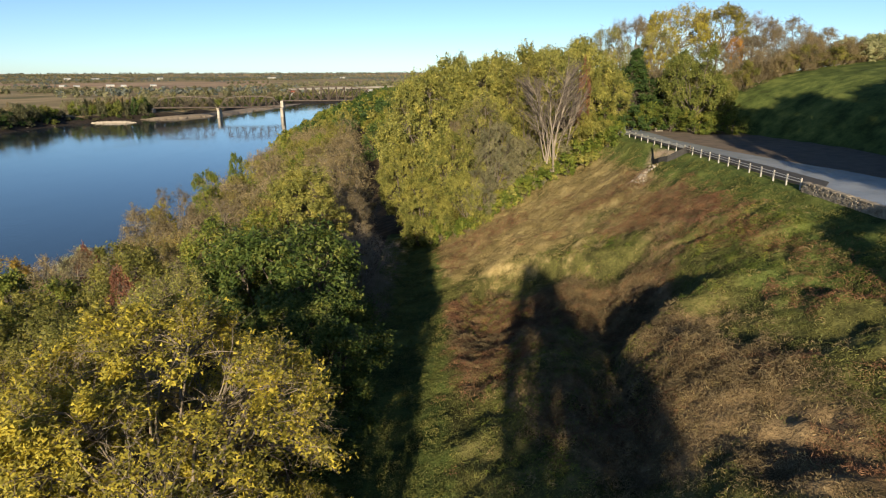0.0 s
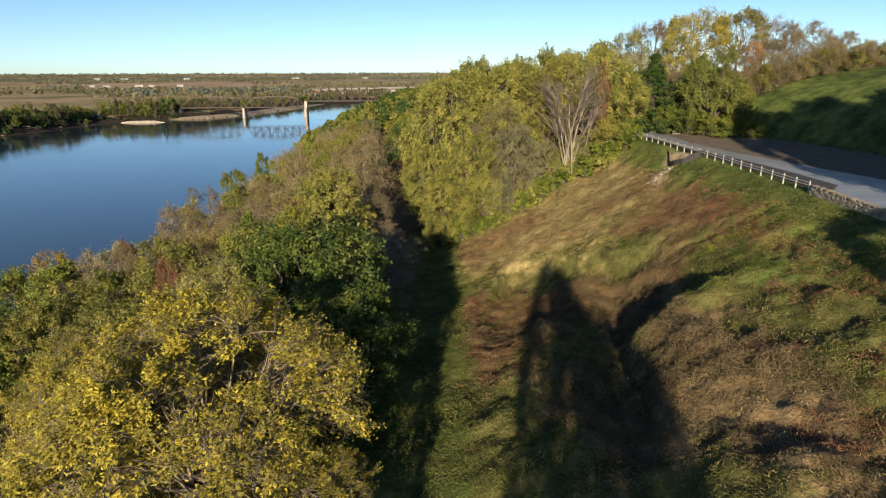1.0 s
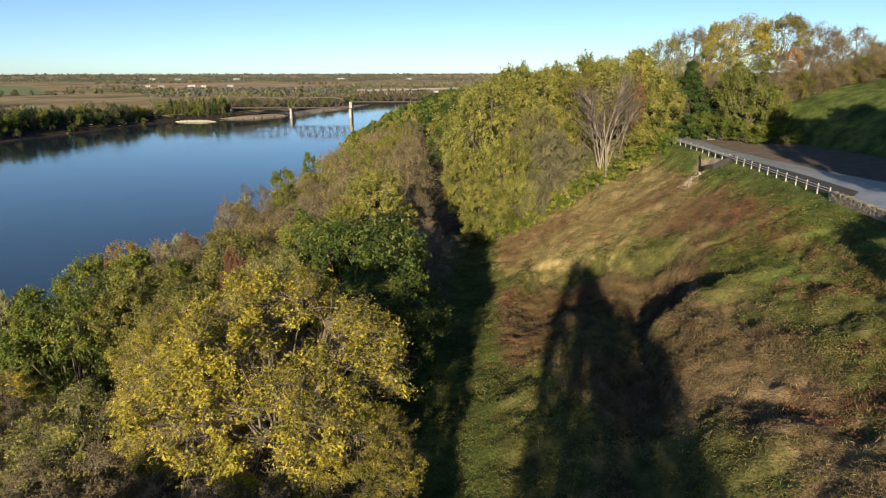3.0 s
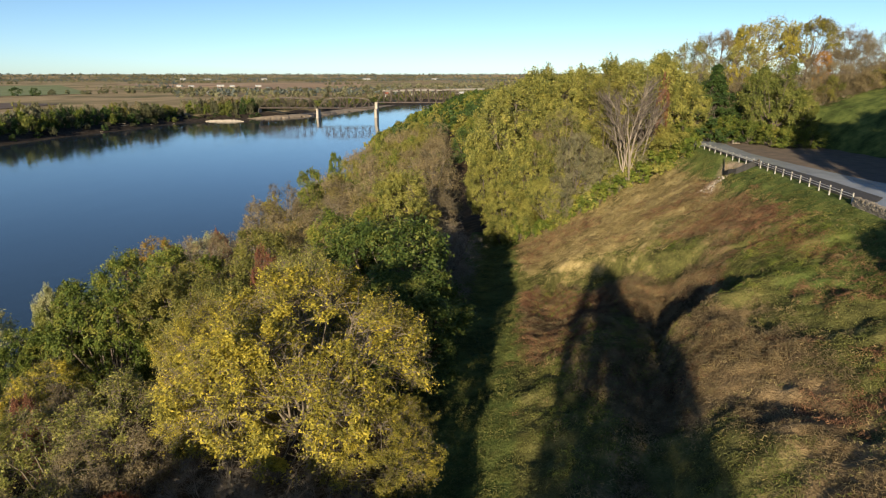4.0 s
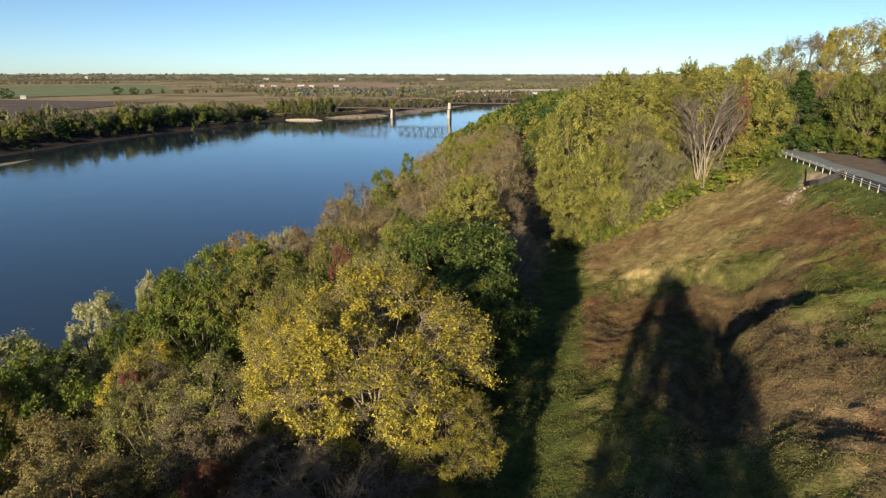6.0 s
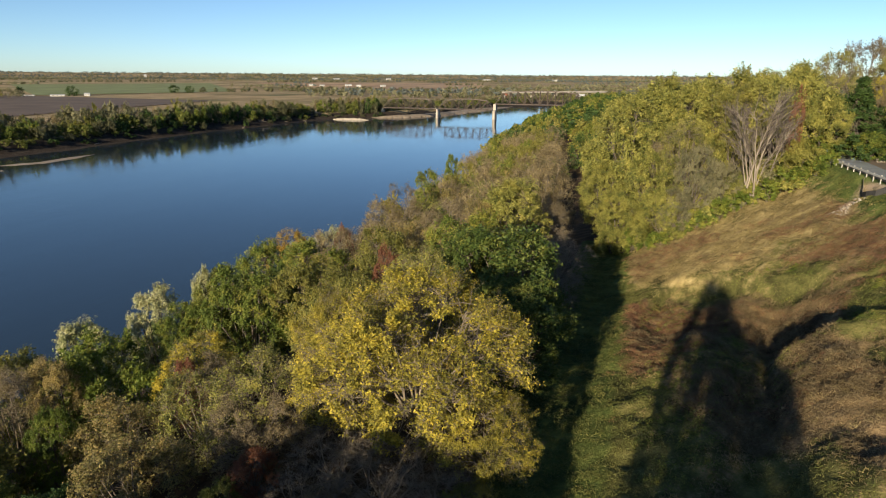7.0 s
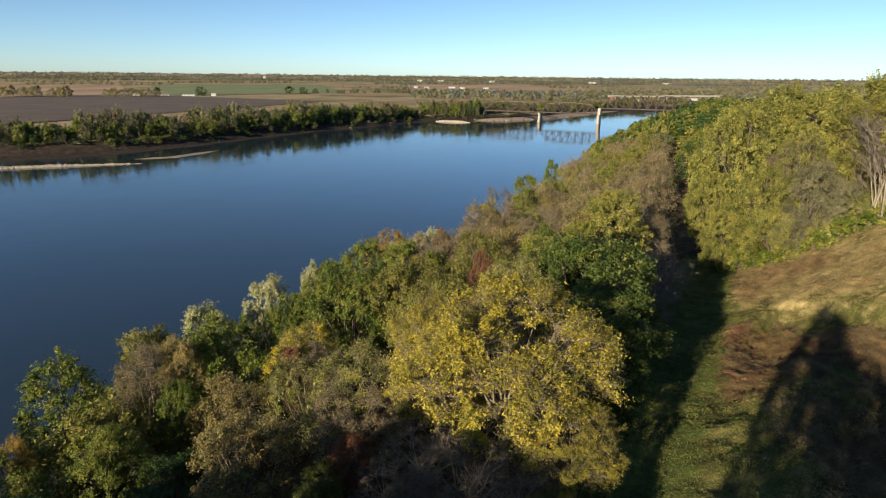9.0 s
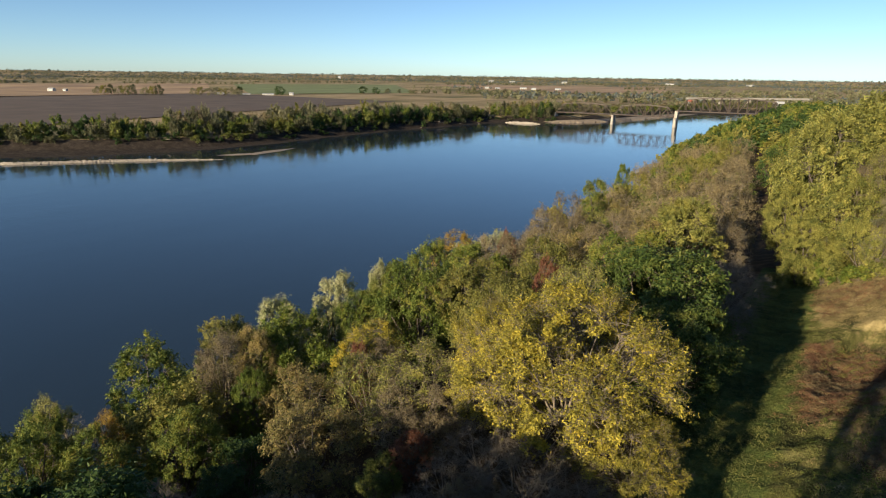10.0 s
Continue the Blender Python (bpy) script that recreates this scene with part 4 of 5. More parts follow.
wood("bluff_woods", "green and yellow woods covering the bluff", fill(-20, 34, 100, 150, 9.0, ["ygreen", "ygreen", "olive", "yellow", "tan"], 10, 13, "low", 35, bluff) + fill(-60, 30, 150, 240, 9.5, ["dgreen", "green", "olive", "ygreen", "dgreen"], 12, 15, "low", 36, lambda x, y: bluff(x, y) and x < path_x(y) + 34) + fill(-75, 20, 240, 560, 11.5, ["dgreen", "green", "olive", "dgreen"], 12, 15, "far", 38, lambda x, y: bluff(x, y) and x < path_x(y) + 40))


# ---- far bank and flood plain ----
def along(chain, offset, spacing, seed, y_low, y_high):
    rng = np.random.default_rng(seed)
    for (ax, ay), (bx, by) in zip(chain, chain[1:]):
        length = math.hypot(bx - ax, by - ay)
        nx_, ny_ = -(by - ay) / length, (bx - ax) / length
        for s in np.arange(0, length, spacing):
            o = offset + rng.uniform(-4, 4) + float(np.interp(ay + (by - ay) * s / length, [60, 130, 230, 330], [26, 24, 10, 2]))
            x, y = ax + (bx - ax) * s / length + nx_ * o, ay + (by - ay) * s / length + ny_ * o
            if y_low < y < y_high and x < 300:
                yield x, y, rng


far_rows = []
for offset, spacing, kinds, low, high, seed in [(9, 6.5, ["dgreen", "lime", "muted", "dgreen"], 3, 7, 50), (15, 6.6, ["green", "dgreen", "muted", "muted", "lime"], 10, 16, 51),
                                                (24, 7.2, ["muted", "dgreen", "muted", "green", "olive"], 13, 19, 52), (42, 8.0, ["bare", "brown", "grey", "muted", "grey", "tan"], 15, 21, 53),
                                                (58, 9.0, ["grey", "brown", "grey", "olive"], 14, 20, 54)]:
    for x, y, rng in along(BANK_W, offset, spacing, seed, 20, 1000):
        if x > 20 or 560 < y < 650 and offset < 20:
            continue
        if y > 660 and rng.random() < 0.5:
            continue
        if offset > 40 and y < 215:
            continue
        short = (0.6 if y > 660 else 1.0) * float(0.62 + 0.62 * vnoise(x, y, 34, 71))
        far_rows.append((kinds[int(rng.integers(0, len(kinds)))], x, y, float(rng.uniform(low, high)) * short, float(rng.uniform(3.8, 5.6)) * (0.7 if offset < 12 else 1.0), "far"))
wood("far_bank_woods", "belt of green and leafless trees lining the far bank", far_rows)
# grove behind the far end of the bridge, and lone trees by the farms
FARM_TREES = [("dgreen", -911, 680, 17, 9), ("dgreen", -874, 742, 18, 10), ("dgreen", -835, 925, 17, 11), ("dgreen", -818, 946, 15, 9), ("muted", -800, 962, 12, 8)]
for i in range(9):
    FARM_TREES.append((("grey", "olive", "muted")[i % 3], -1040 + 9.5 * i + (18 if i > 5 else 0), 500 + 6.5 * i, 16 + 2 * (i % 3), 8.5))
for i in range(7):
    FARM_TREES.append((("grey", "olive", "grey")[i % 3], -922 + 9 * i, 598 + 8 * i, 15 + 2 * (i % 2), 8))
for kind, x, y, h, r in FARM_TREES:
    plant(kind, x, y, radius=r, height=h, level="low", group="farm trees")


def woods(name, label, spots, material, seed, size=(9, 15)):
    """A far wood: hundreds of small ragged crowns in one mesh."""
    rng = np.random.default_rng(seed)
    vs = []
    for x, y, z in spots:
        h, r = rng.uniform(*size), rng.uniform(0.45, 0.7)
        n = 26
        g = rng.normal(0, 1, (n, 3))
        g /= np.linalg.norm(g, axis=1, keepdims=True)
        p = g * np.array([h * r, h * r, h * 0.5]) * rng.uniform(0.6, 1, (n, 1)) + np.array([x, y, z + h * 0.5])
        v, _ = leaf_blades(rng, p, g, h * 0.42)
        vs.append(v)
    v = np.concatenate(vs)
    return tagged(new(name, mesh_from(name, v, np.arange(len(v)).reshape(-1, 3), material)), label, "woods", kind="stuff")


spots = {"olive": [], "brown": [], "green": []}
wr = np.random.default_rng(77)
for _ in range(130):
    # hedgerows and belts across the plain
    d, a = float(wr.uniform(900, 4700)) , radians(float(wr.uniform(-86, 28)))
    cx, cy = d * math.sin(a), d * math.cos(a)
    if chain_distance(np.array([cx]), np.array([cy]), BANK_W)[0] < 120 or in_river(np.array([cx]), np.array([cy]))[0] or (cx > -100 and cy < 1500):
        continue
    if -1900 < cx < -560 and 150 < cy < 1900:
        continue
    turn = a + radians(90) + float(wr.normal(0, 0.3))
    kind = ("olive", "brown", "green")[int(wr.integers(0, 3))]
    for s in range(int(14 + d / 90)):
        o = s * 11.0
        spots[kind].append((cx + math.sin(turn) * o + float(wr.normal(0, 6)), cy + math.cos(turn) * o + float(wr.normal(0, 6))))
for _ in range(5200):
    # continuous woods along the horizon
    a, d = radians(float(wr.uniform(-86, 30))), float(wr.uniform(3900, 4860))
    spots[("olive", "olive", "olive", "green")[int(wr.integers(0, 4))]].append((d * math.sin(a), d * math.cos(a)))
for _ in range(330):
    # wood behind the bridge
    a, d = radians(float(wr.uniform(-31, 2))), float(wr.uniform(1020, 1400))
    x, y = d * math.sin(a), d * math.cos(a)
    if chain_distance(np.array([x]), np.array([y]), BANK_W)[0] > 35 and not in_river(np.array([x]), np.array([y]))[0]:
        spots[("olive", "brown", "green")[int(wr.integers(0, 3))]].append((x, y))
for _ in range(32):
    # scattered belts and thickets among the fields towards the village
    a, d = radians(float(wr.uniform(-40, 4))), float(wr.uniform(1250, 3600))
    turn = a + radians(90) + float(wr.normal(0, 0.2))
    kind = ("brown", "olive", "brown", "green")[int(wr.integers(0, 4))]
    for s in range(int(wr.integers(6, 26))):
        spots[kind].append((d * math.sin(a) + math.sin(turn) * s * 9 + float(wr.normal(0, 9)), d * math.cos(a) + math.cos(turn) * s * 9 + float(wr.normal(0, 14))))
# the dull green belts and horizon woods carry painted haze in their leaves
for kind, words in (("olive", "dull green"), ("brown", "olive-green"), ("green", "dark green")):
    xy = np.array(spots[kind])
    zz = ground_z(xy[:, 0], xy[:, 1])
    woods("far_woods", words + " belts of trees far across the flood plain", [(x, y, z) for (x, y), z in zip(xy, zz)], LEAVES[{"olive": "hazed", "brown": "grey", "green": "muted"}[kind]], 80 + len(kind), (6.5, 11))


def field(label, corners, material, cells=8, lift=0.35):
    (x0, y0), (x1, y1), (x2, y2), (x3, y3) = corners
    vs, fs = [], []
    for j in range(cells + 1):
        for i in range(cells + 1):
            u, v = i / cells, j / cells
            x = (x0 * (1 - u) + x1 * u) * (1 - v) + (x3 * (1 - u) + x2 * u) * v
            y = (y0 * (1 - u) + y1 * u) * (1 - v) + (y3 * (1 - u) + y2 * u) * v
            vs.append((x, y, 5.9 + lift))
    for j in range(cells):
        for i in range(cells):
            a = j * (cells + 1) + i
            fs.append((a, a + 1, a + cells + 2, a + cells + 1))
    return tagged(new("field", mesh_from("field", vs, fs, material)), label, "field", kind="structure")


field("dark ploughed field beyond the far bank", [(-1100, -250), (-470, 120), (-560, 690), (-1000, 700)], ploughed)
field("tan stubble field beyond the ploughed land", [(-1900, 100), (-1010, 300), (-1000, 690), (-1900, 1300)], stubble)
field("green winter crop field among hedgerows", [(-1760, 1300), (-930, 720), (-800, 1060), (-1500, 1850)], crop)
field("straw-coloured field beside the river wood", [(-640, 1180), (-260, 1290), (-330, 1460), (-760, 1400)], stubble)
field("tan stubble field near the farms", [(-1500, 2100), (-700, 1250), (-350, 1500), (-700, 2600)], stubble)


# ---- rock dike, sandbars and driftwood ----
def mound(name, label, pts, width, height, material, rough, category, seed, parts=90):
    rng = np.random.default_rng(seed)
    vs, fs, rows = [], [], 9
    n = parts
    for i in range(n + 1):
        s = i / n * (len(pts) - 1)
        k = min(int(s), len(pts) - 2)
        (ax, ay), (bx, by) = pts[k], pts[k + 1]
        x, y = ax + (bx - ax) * (s - k), ay + (by - ay) * (s - k)
        l = math.hypot(bx - ax, by - ay)
        ox, oy = -(by - ay) / l, (bx - ax) / l
        taper = min(1, 4 * i / n + 0.12, 4 * (1 - i / n) + 0.12)
        for j in range(rows):
            u = j / (rows - 1) * 2 - 1
            w = width * taper * (0.8 + 0.4 * rng.random())
            z = -0.3 + (height * taper + 0.3) * (1 - u * u) + rough * rng.normal() * (1 - abs(u))
            vs.append((x + ox * u * w, y + oy * u * w, z))
    for i in range(n):
        for j in range(rows - 1):
            a = i * rows + j
            fs.append((a, a + rows, a + rows + 1, a + 1))
    return tagged(new(name, mesh_from(name, vs, fs, material)), label, category, kind="structure")


mound("rock_dike", "low dike of pale rocks reaching into the river", [(-395, 60), (-330, 109), (-305, 143), (-269, 182)], 1.7, 0.9, rock_mat, 0.22, "dike", 3, 160)
mound("sandbar", "low wet sandbar lying off the far bank", [(-286, 190), (-276, 207), (-279, 240)], 5.0, 0.3, sand, 0.03, "sandbar", 4)
mound("rock_dike", "short pale rock dike in front of the far bank", [(-283, 517), (-247, 521)], 2.6, 1.5, rock_mat, 0.25, "dike", 6, 70)
mound("sandbar", "brown sand flat under the bridge's far end", [(-268, 540), (-232, 574), (-207, 628), (-193, 720), (-170, 830)], 11, 2.4, sand, 0.08, "sandbar", 7)
drift = np.random.default_rng(9)
for x, y, rng in along(BANK_W, 6, 26, 12, 120, 560):
    if drift.random() < 0.75:
        l, a = drift.uniform(4, 10), drift.uniform(0, 360)
        z = gz(x, y)
        v, f = tubes([[-l / 2, 0, 0.25, 0, 0.2, 0.35, 0.28, 0.22], [0, 0.2, 0.35, l / 2, 0, 0.5, 0.22, 0.08], [0.2, 0.2, 0.35, l * 0.3, 1.4, 0.9, 0.12, 0.04], [-l / 2, 0, 0.25, -l / 2 - 0.5, -0.7, 0.7, 0.2, 0.05]], 6)
        e = tagged(new("driftwood", mesh_from("driftwood", v, f, dead_mat)), "bleached driftwood log stranded on the mud", "driftwood", "driftwood on the far bank")
        e.matrix_basis = pose(x, y, z, 0, 0, a)


# ---- rail bridge ----
def box(cx, cy, cz, sx, sy, sz):
    v = [(cx + a * sx / 2, cy + b * sy / 2, cz + c * sz / 2) for a in (-1, 1) for b in (-1, 1) for c in (-1, 1)]
    f = [(0, 1, 3, 2), (4, 6, 7, 5), (0, 4, 5, 1), (2, 3, 7, 6), (0, 2, 6, 4), (1, 5, 7, 3)]
    return v, f


def joined(pieces):
    vs, fs = [], []
    for v, f in pieces:
        o = len(vs)
        vs += [tuple(p) for p in v]
        fs += [tuple(i + o for i in q) for q in f]
    return vs, fs


def beam(a, b, w):
    """A square member between two points."""
    v, f = tubes([[*a, *b, w * 0.7, w * 0.7]], 4)
    return v.tolist(), [tuple(q) for q in f.tolist()]


def span(parent, length, low, tall, panels, x0, width=6.0):
    """One truss span along local x: two side trusses, floor, top bracing."""
    step = length / panels

    def top(i):
        # polygonal top chord: steep end posts, then a long nearly level run
        if i <= 0 or i >= panels:
            return 0.0
        u = abs(i / panels * 2 - 1)
        return tall * (1 - 0.30 * u ** 2.2)
    for side in (-1, 1):
        y = side * width / 2
        # one bent box section from bearing to bearing
        vs, fs = [], []
        for i in range(panels + 1):
            for dy, dz in ((-0.3, -0.3), (0.3, -0.3), (0.3, 0.3), (-0.3, 0.3)):
                vs.append((x0 + i * step, y + dy, low + top(i) + dz))
        for i in range(panels):
            for j in range(4):
                fs.append((i * 4 + j, i * 4 + (j + 1) % 4, i * 4 + 4 + (j + 1) % 4, i * 4 + 4 + j))
        truss = part("side_truss", mesh_from("side_truss", vs, fs, rust), parent, "curved rusty steel truss side")
        part("bottom_chord", mesh_from("bottom_chord", *beam((x0 + 0.4, y, low), (x0 + length - 0.4, y, low), 0.5), rust), truss)
        for i in range(1, panels):
            a, b = x0 + i * step, x0 + (i + 1) * step
            part("upright", mesh_from("upright", *beam((a, y, low), (a, y, low + top(i)), 0.46), rust), truss)
            if i < panels - 1:
                ends = ((a, y, low + top(i)), (b, y, low)) if i < panels / 2 else ((a, y, low), (b, y, low + top(i + 1)))
                part("diagonal", mesh_from("diagonal", *beam(*ends, 0.44), rust), truss)
    for i in range(1, panels):
        x = x0 + i * step
        part("top_strut", mesh_from("top_strut", *beam((x, -width / 2, low + top(i)), (x, width / 2, low + top(i)), 0.3), rust), parent)
    part("deck", mesh_from("deck", *box(x0 + length / 2, 0, low + 0.2, length, width - 0.6, 0.9), rust), parent, "dark track deck with ties")


def pier(parent, x, z_top, wide, deep, label):
    n = 14
    vs, fs = [], []
    levels = [(-3, 1.25), (z_top - 1.2, 1.0), (z_top - 1.2, 1.15), (z_top, 1.15)]
    for z, k in levels:
        for i in range(n):
            a = 2 * math.pi * i / n
            cx = math.copysign(abs(math.cos(a)) ** 0.6, math.cos(a))
            cy = math.copysign(abs(math.sin(a)) ** 0.75, math.sin(a))
            vs.append((x + cx * wide / 2 * k, cy * deep / 2 * k, z))
    for r in range(len(levels) - 1):
        for i in range(n):
            j = (i + 1) % n
            fs.append((r * n + i, r * n + j, (r + 1) * n + j, (r + 1) * n + i))
    fs.append(tuple(range(3 * n, 4 * n)))
    part("pier", mesh_from("pier", vs, fs, concrete), parent, label)


rail_bridge = tagged(new("rail_bridge"), "rusty steel truss railway bridge on pale concrete piers", "bridge")
rail_bridge.matrix_basis = pose(-137, 582, 0, 0, 0, 4)
span(rail_bridge, 58, 9.2, 10.2, 8, -58)
span(rail_bridge, 58, 9.2, 10.2, 8, -117)
span(rail_bridge, 88, 14.8, 13.2, 12, 0.5, 7.0)
pier(rail_bridge, -58.5, 8.9, 3.0, 9, "weathered concrete pier standing in the river")
pier(rail_bridge, -117.5, 8.9, 2.2, 7, "weathered concrete abutment on the sand")
pier(rail_bridge, 0, 8.4, 3.4, 10, "tall pale concrete pier standing in the river")
part("pier_head", mesh_from("pier_head", *box(0.4, 0, 12.0, 2.6, 7.6, 6.2), concrete), rail_bridge, "upper block carrying the higher span")
pier(rail_bridge, 89, 14.4, 5.0, 11, "pale concrete pier at the near bank")

road_bridge = tagged(new("road_bridge"), "pale concrete road bridge beyond the railway bridge", "bridge")
road_bridge.matrix_basis = pose(-230, 940, 1.0, 0, 0, 42.4)
part("deck", mesh_from("deck", *box(128, 0, 14.2, 205, 11, 1.6), bridge_concrete), road_bridge)
for s in (-1, 1):
    part("parapet", mesh_from("parapet", *box(128, s * 5.4, 15.5, 205, 0.3, 1.0), bridge_concrete), road_bridge)
for i in range(5):
    part("column", mesh_from("column", *box(34 + i * 46, 0, 6.0, 2.4, 8.0, 14.8), bridge_concrete), road_bridge)


# ---- farm buildings ----
def house(x, y, w, d, h, turn, roof, label, category="house"):
    z = max(gz(x, y), 5.4)
    w, d, h = w * 0.75, d * 0.75, h * 0.7
    e = tagged(new("house"), label, category, "buildings on the flood plain")
    e.matrix_basis = pose(x, y, z, 0, 0, turn)
    part("wall", mesh_from("wall", *box(0, 0, h / 2, w, d, h), white_paint), e)
    r = h * 0.45
    vs = [(-w / 2 - 0.5, -d / 2 - 0.5, h), (w / 2 + 0.5, -d / 2 - 0.5, h), (w / 2 + 0.5, d / 2 + 0.5, h), (-w / 2 - 0.5, d / 2 + 0.5, h), (-w / 2 - 0.5, 0, h + r), (w / 2 + 0.5, 0, h + r)]
    part("roof", mesh_from("roof", vs, [(0, 1, 5, 4), (2, 3, 4, 5), (0, 4, 3), (1, 2, 5), (3, 2, 1, 0)], roof), e)
    for i in range(3):
        part("window", mesh_from("window", *box((i - 1) * w * 0.3, -d / 2 - 0.02, h * 0.55, w * 0.1, 0.08, h * 0.25), glass), e)
    return e


FARM_BUILDINGS = [
    (-1250, 520, 16, 10, 6.5, 20, grey_roof, "white farmhouse between tan fields"), (-1232, 536, 9, 8, 5, 20, grey_roof, "small white farm outbuilding"), (-905, 690, 22, 8, 3, 40, grey_roof, "long low white farm shed"), (-880, 720, 26, 8, 3, 40, grey_roof, "long low white farm shed"),
    (-850, 748, 10, 9, 5, 40, grey_roof, "white farm building with grey roof"), (-935, 660, 14, 8, 4, 40, grey_roof, "low white barn among farm sheds"), (-610, 1080, 18, 9, 5, 30, grey_roof, "small white house beside the river wood"), (-585, 1100, 14, 9, 4.5, 30, grey_roof, "small white house beside the river wood"),
    (-205, 945, 9, 8, 8, 6, red_roof, "white building with a red roof beside the road bridge"), (-92, 1010, 13, 9, 8, 6, grey_roof, "white building standing under the road bridge"),
]
VILLAGE_BUILDINGS = [
    (-1010, 1580, 22, 10, 6, 35, grey_roof, "white house in a far village"), (-960, 1640, 18, 10, 6, 30, grey_roof, "white house in a far village"), (-900, 1600, 18, 10, 6, 45, grey_roof, "white house in a far village"), (-860, 1690, 26, 12, 6, 35, grey_roof, "white house in a far village"),
    (-800, 1640, 18, 10, 6, 25, grey_roof, "white house in a far village"), (-740, 1680, 20, 10, 6, 35, grey_roof, "white house in a far village"), (-1900, 3300, 40, 16, 12, 35, grey_roof, "white building far across the plain"), (-1780, 3350, 50, 16, 10, 35, grey_roof, "white building far across the plain"),
    (-1500, 3500, 40, 16, 11, 35, grey_roof, "white building far across the plain"), (-2900, 3000, 18, 18, 24, 35, grey_roof, "pale silo far across the plain"),
]
DISTANT_BUILDINGS = [
    (-900, 3600, 60, 20, 10, 15, grey_roof, "white building far across the plain"), (-500, 3700, 50, 20, 10, 10, grey_roof, "white building far across the plain"),
]
for x, y, w, d, h, turn, roof, label in FARM_BUILDINGS + VILLAGE_BUILDINGS + DISTANT_BUILDINGS:
    house(x, y, w, d, h, turn, roof, label)


# ---- road, guard rail, wall ----
def ribbon(name, label, ys_, left, right, z_of, material, thick=0.25, category="road"):
    """A strip of paving along y with an edge that shows its thickness."""
    vs, fs = [], []
    for y in ys_:
        l, r, z = left(y), right(y), z_of(y)
        vs += [(l, y, z - thick), (l, y, z), (l + (r - l) / 3, y, z + 0.05), (l + (r - l) * 2 / 3, y, z + 0.05), (r, y, z), (r, y, z - thick)]
    for i in range(len(ys_) - 1):
        for j in range(5):
            a = i * 6 + j
            fs.append((a, a + 1, a + 7, a + 6))
    return tagged(new(name, mesh_from(name, vs, fs, material)), label, category, kind="structure")


def fx(y):
    return float(fence_x(y))


def rz_(y):
    return float(road_z(y)) + 0.10


yy = list(np.arange(-40, 100, 2.0))
ribbon("road", "weathered grey asphalt road along the top of the slope", yy, lambda y: fx(y) + 0.8, lambda y: float(np.interp(y, [-40, 46, 50, 55, 62, 70, 100], [37.0, 36, 35.0, 33, 30.8, 29.0, 28.4])), rz_, asphalt)
ribbon("road_shoulder", "strip of bare brown soil along the road", yy, lambda y: float(np.interp(y, [-40, 46, 50, 55, 62, 70, 100], [37.0, 36, 35.0, 33, 30.8, 29.0, 28.4])) + 0.02, lambda y: float(np.interp(y, [-40, 48, 63, 74, 84, 100], [44.4, 44.9, 44.9, 41.4, 37.3, 34.2])), lambda y: rz_(y) - 0.02, verge_mat)
# darker wedge on the road beside the rail, coming to a point
ribbon("road_patch", "dark resurfaced strip of asphalt beside the guard rail", list(np.arange(43.6, 76, 1.5)), lambda y: fx(y) + 0.6, lambda y: max(fx(y) + 0.9, float(np.interp(y, [43, 45, 52, 60, 66, 76], [28.6, 30.4, 29.8, 28.4, 27.0, 25.6]))), lambda y: rz_(y) + 0.075, wedge_asphalt, 0.2)

guard_rail = tagged(new("guard_rail"), "long white steel guard rail on short posts beside the road", "guard rail")
ya = list(np.linspace(43.9, 78.6, 23))
post_me = mesh_from("post", *box(0, 0, 0.22, 0.085, 0.10, 1.05), post_white)
for y in ya:
    p = part("post", post_me, guard_rail)
    p.location = (fx(y), y, float(road_z(y)))
yr = [y for y in ya if y > 61]
vs, fs = [], []
prof = [(0.07, 0.44), (0.12, 0.48), (0.08, 0.55), (0.12, 0.62), (0.07, 0.66), (0.055, 0.66), (0.055, 0.44)]
for y in yr:
    for o, h in prof:
        vs.append((fx(y) - o, y, float(road_z(y)) + h))
k = len(prof)
for i in range(len(yr) - 1):
    for j in range(k):
        a, b = i * k + j, i * k + (j + 1) % k
        fs.append((a, b, b + k, a + k))
part("rail", mesh_from("rail", vs, fs, galvanised), guard_rail, "corrugated galvanised steel rail")
yc = [y for y in ya if y < 63]
for h in (0.42, 0.62):
    part("cable", mesh_from("cable", *tubes([[fx(p) - 0.06, p, float(road_z(p)) + h, fx(q) - 0.06, q, float(road_z(q)) + h, 0.025, 0.025] for p, q in zip(yc, yc[1:])], 5), galvanised), guard_rail, "thin steel cable between posts")

# rubble wall at the end of the rail
stone_wall = tagged(new("stone_wall"), "low rubble stone wall at the edge of the road", "wall")
rng_s = np.random.default_rng(14)
core_v, core_f = [], []
for y0 in np.arange(19.2, 41.3, 2.0):
    v, f = box(fx(y0 + 1), y0 + 1, float(road_z(y0)) - 0.25, 0.36, 2.02, 1.4)
    core_v.append((v, f))
part("core", mesh_from("core", *joined(core_v), stone_mat), stone_wall, "mortared rubble core")
shapes = []
for s in range(6):
    v, f = box(0, 0, 0, 1, 1, 1)
    v = [(a * rng_s.uniform(0.8, 1.05), b * rng_s.uniform(0.8, 1.05), c * rng_s.uniform(0.8, 1.05)) for a, b, c in v]
    shapes.append(mesh_from("stone", v, f, stone_mat))
y = 43.4
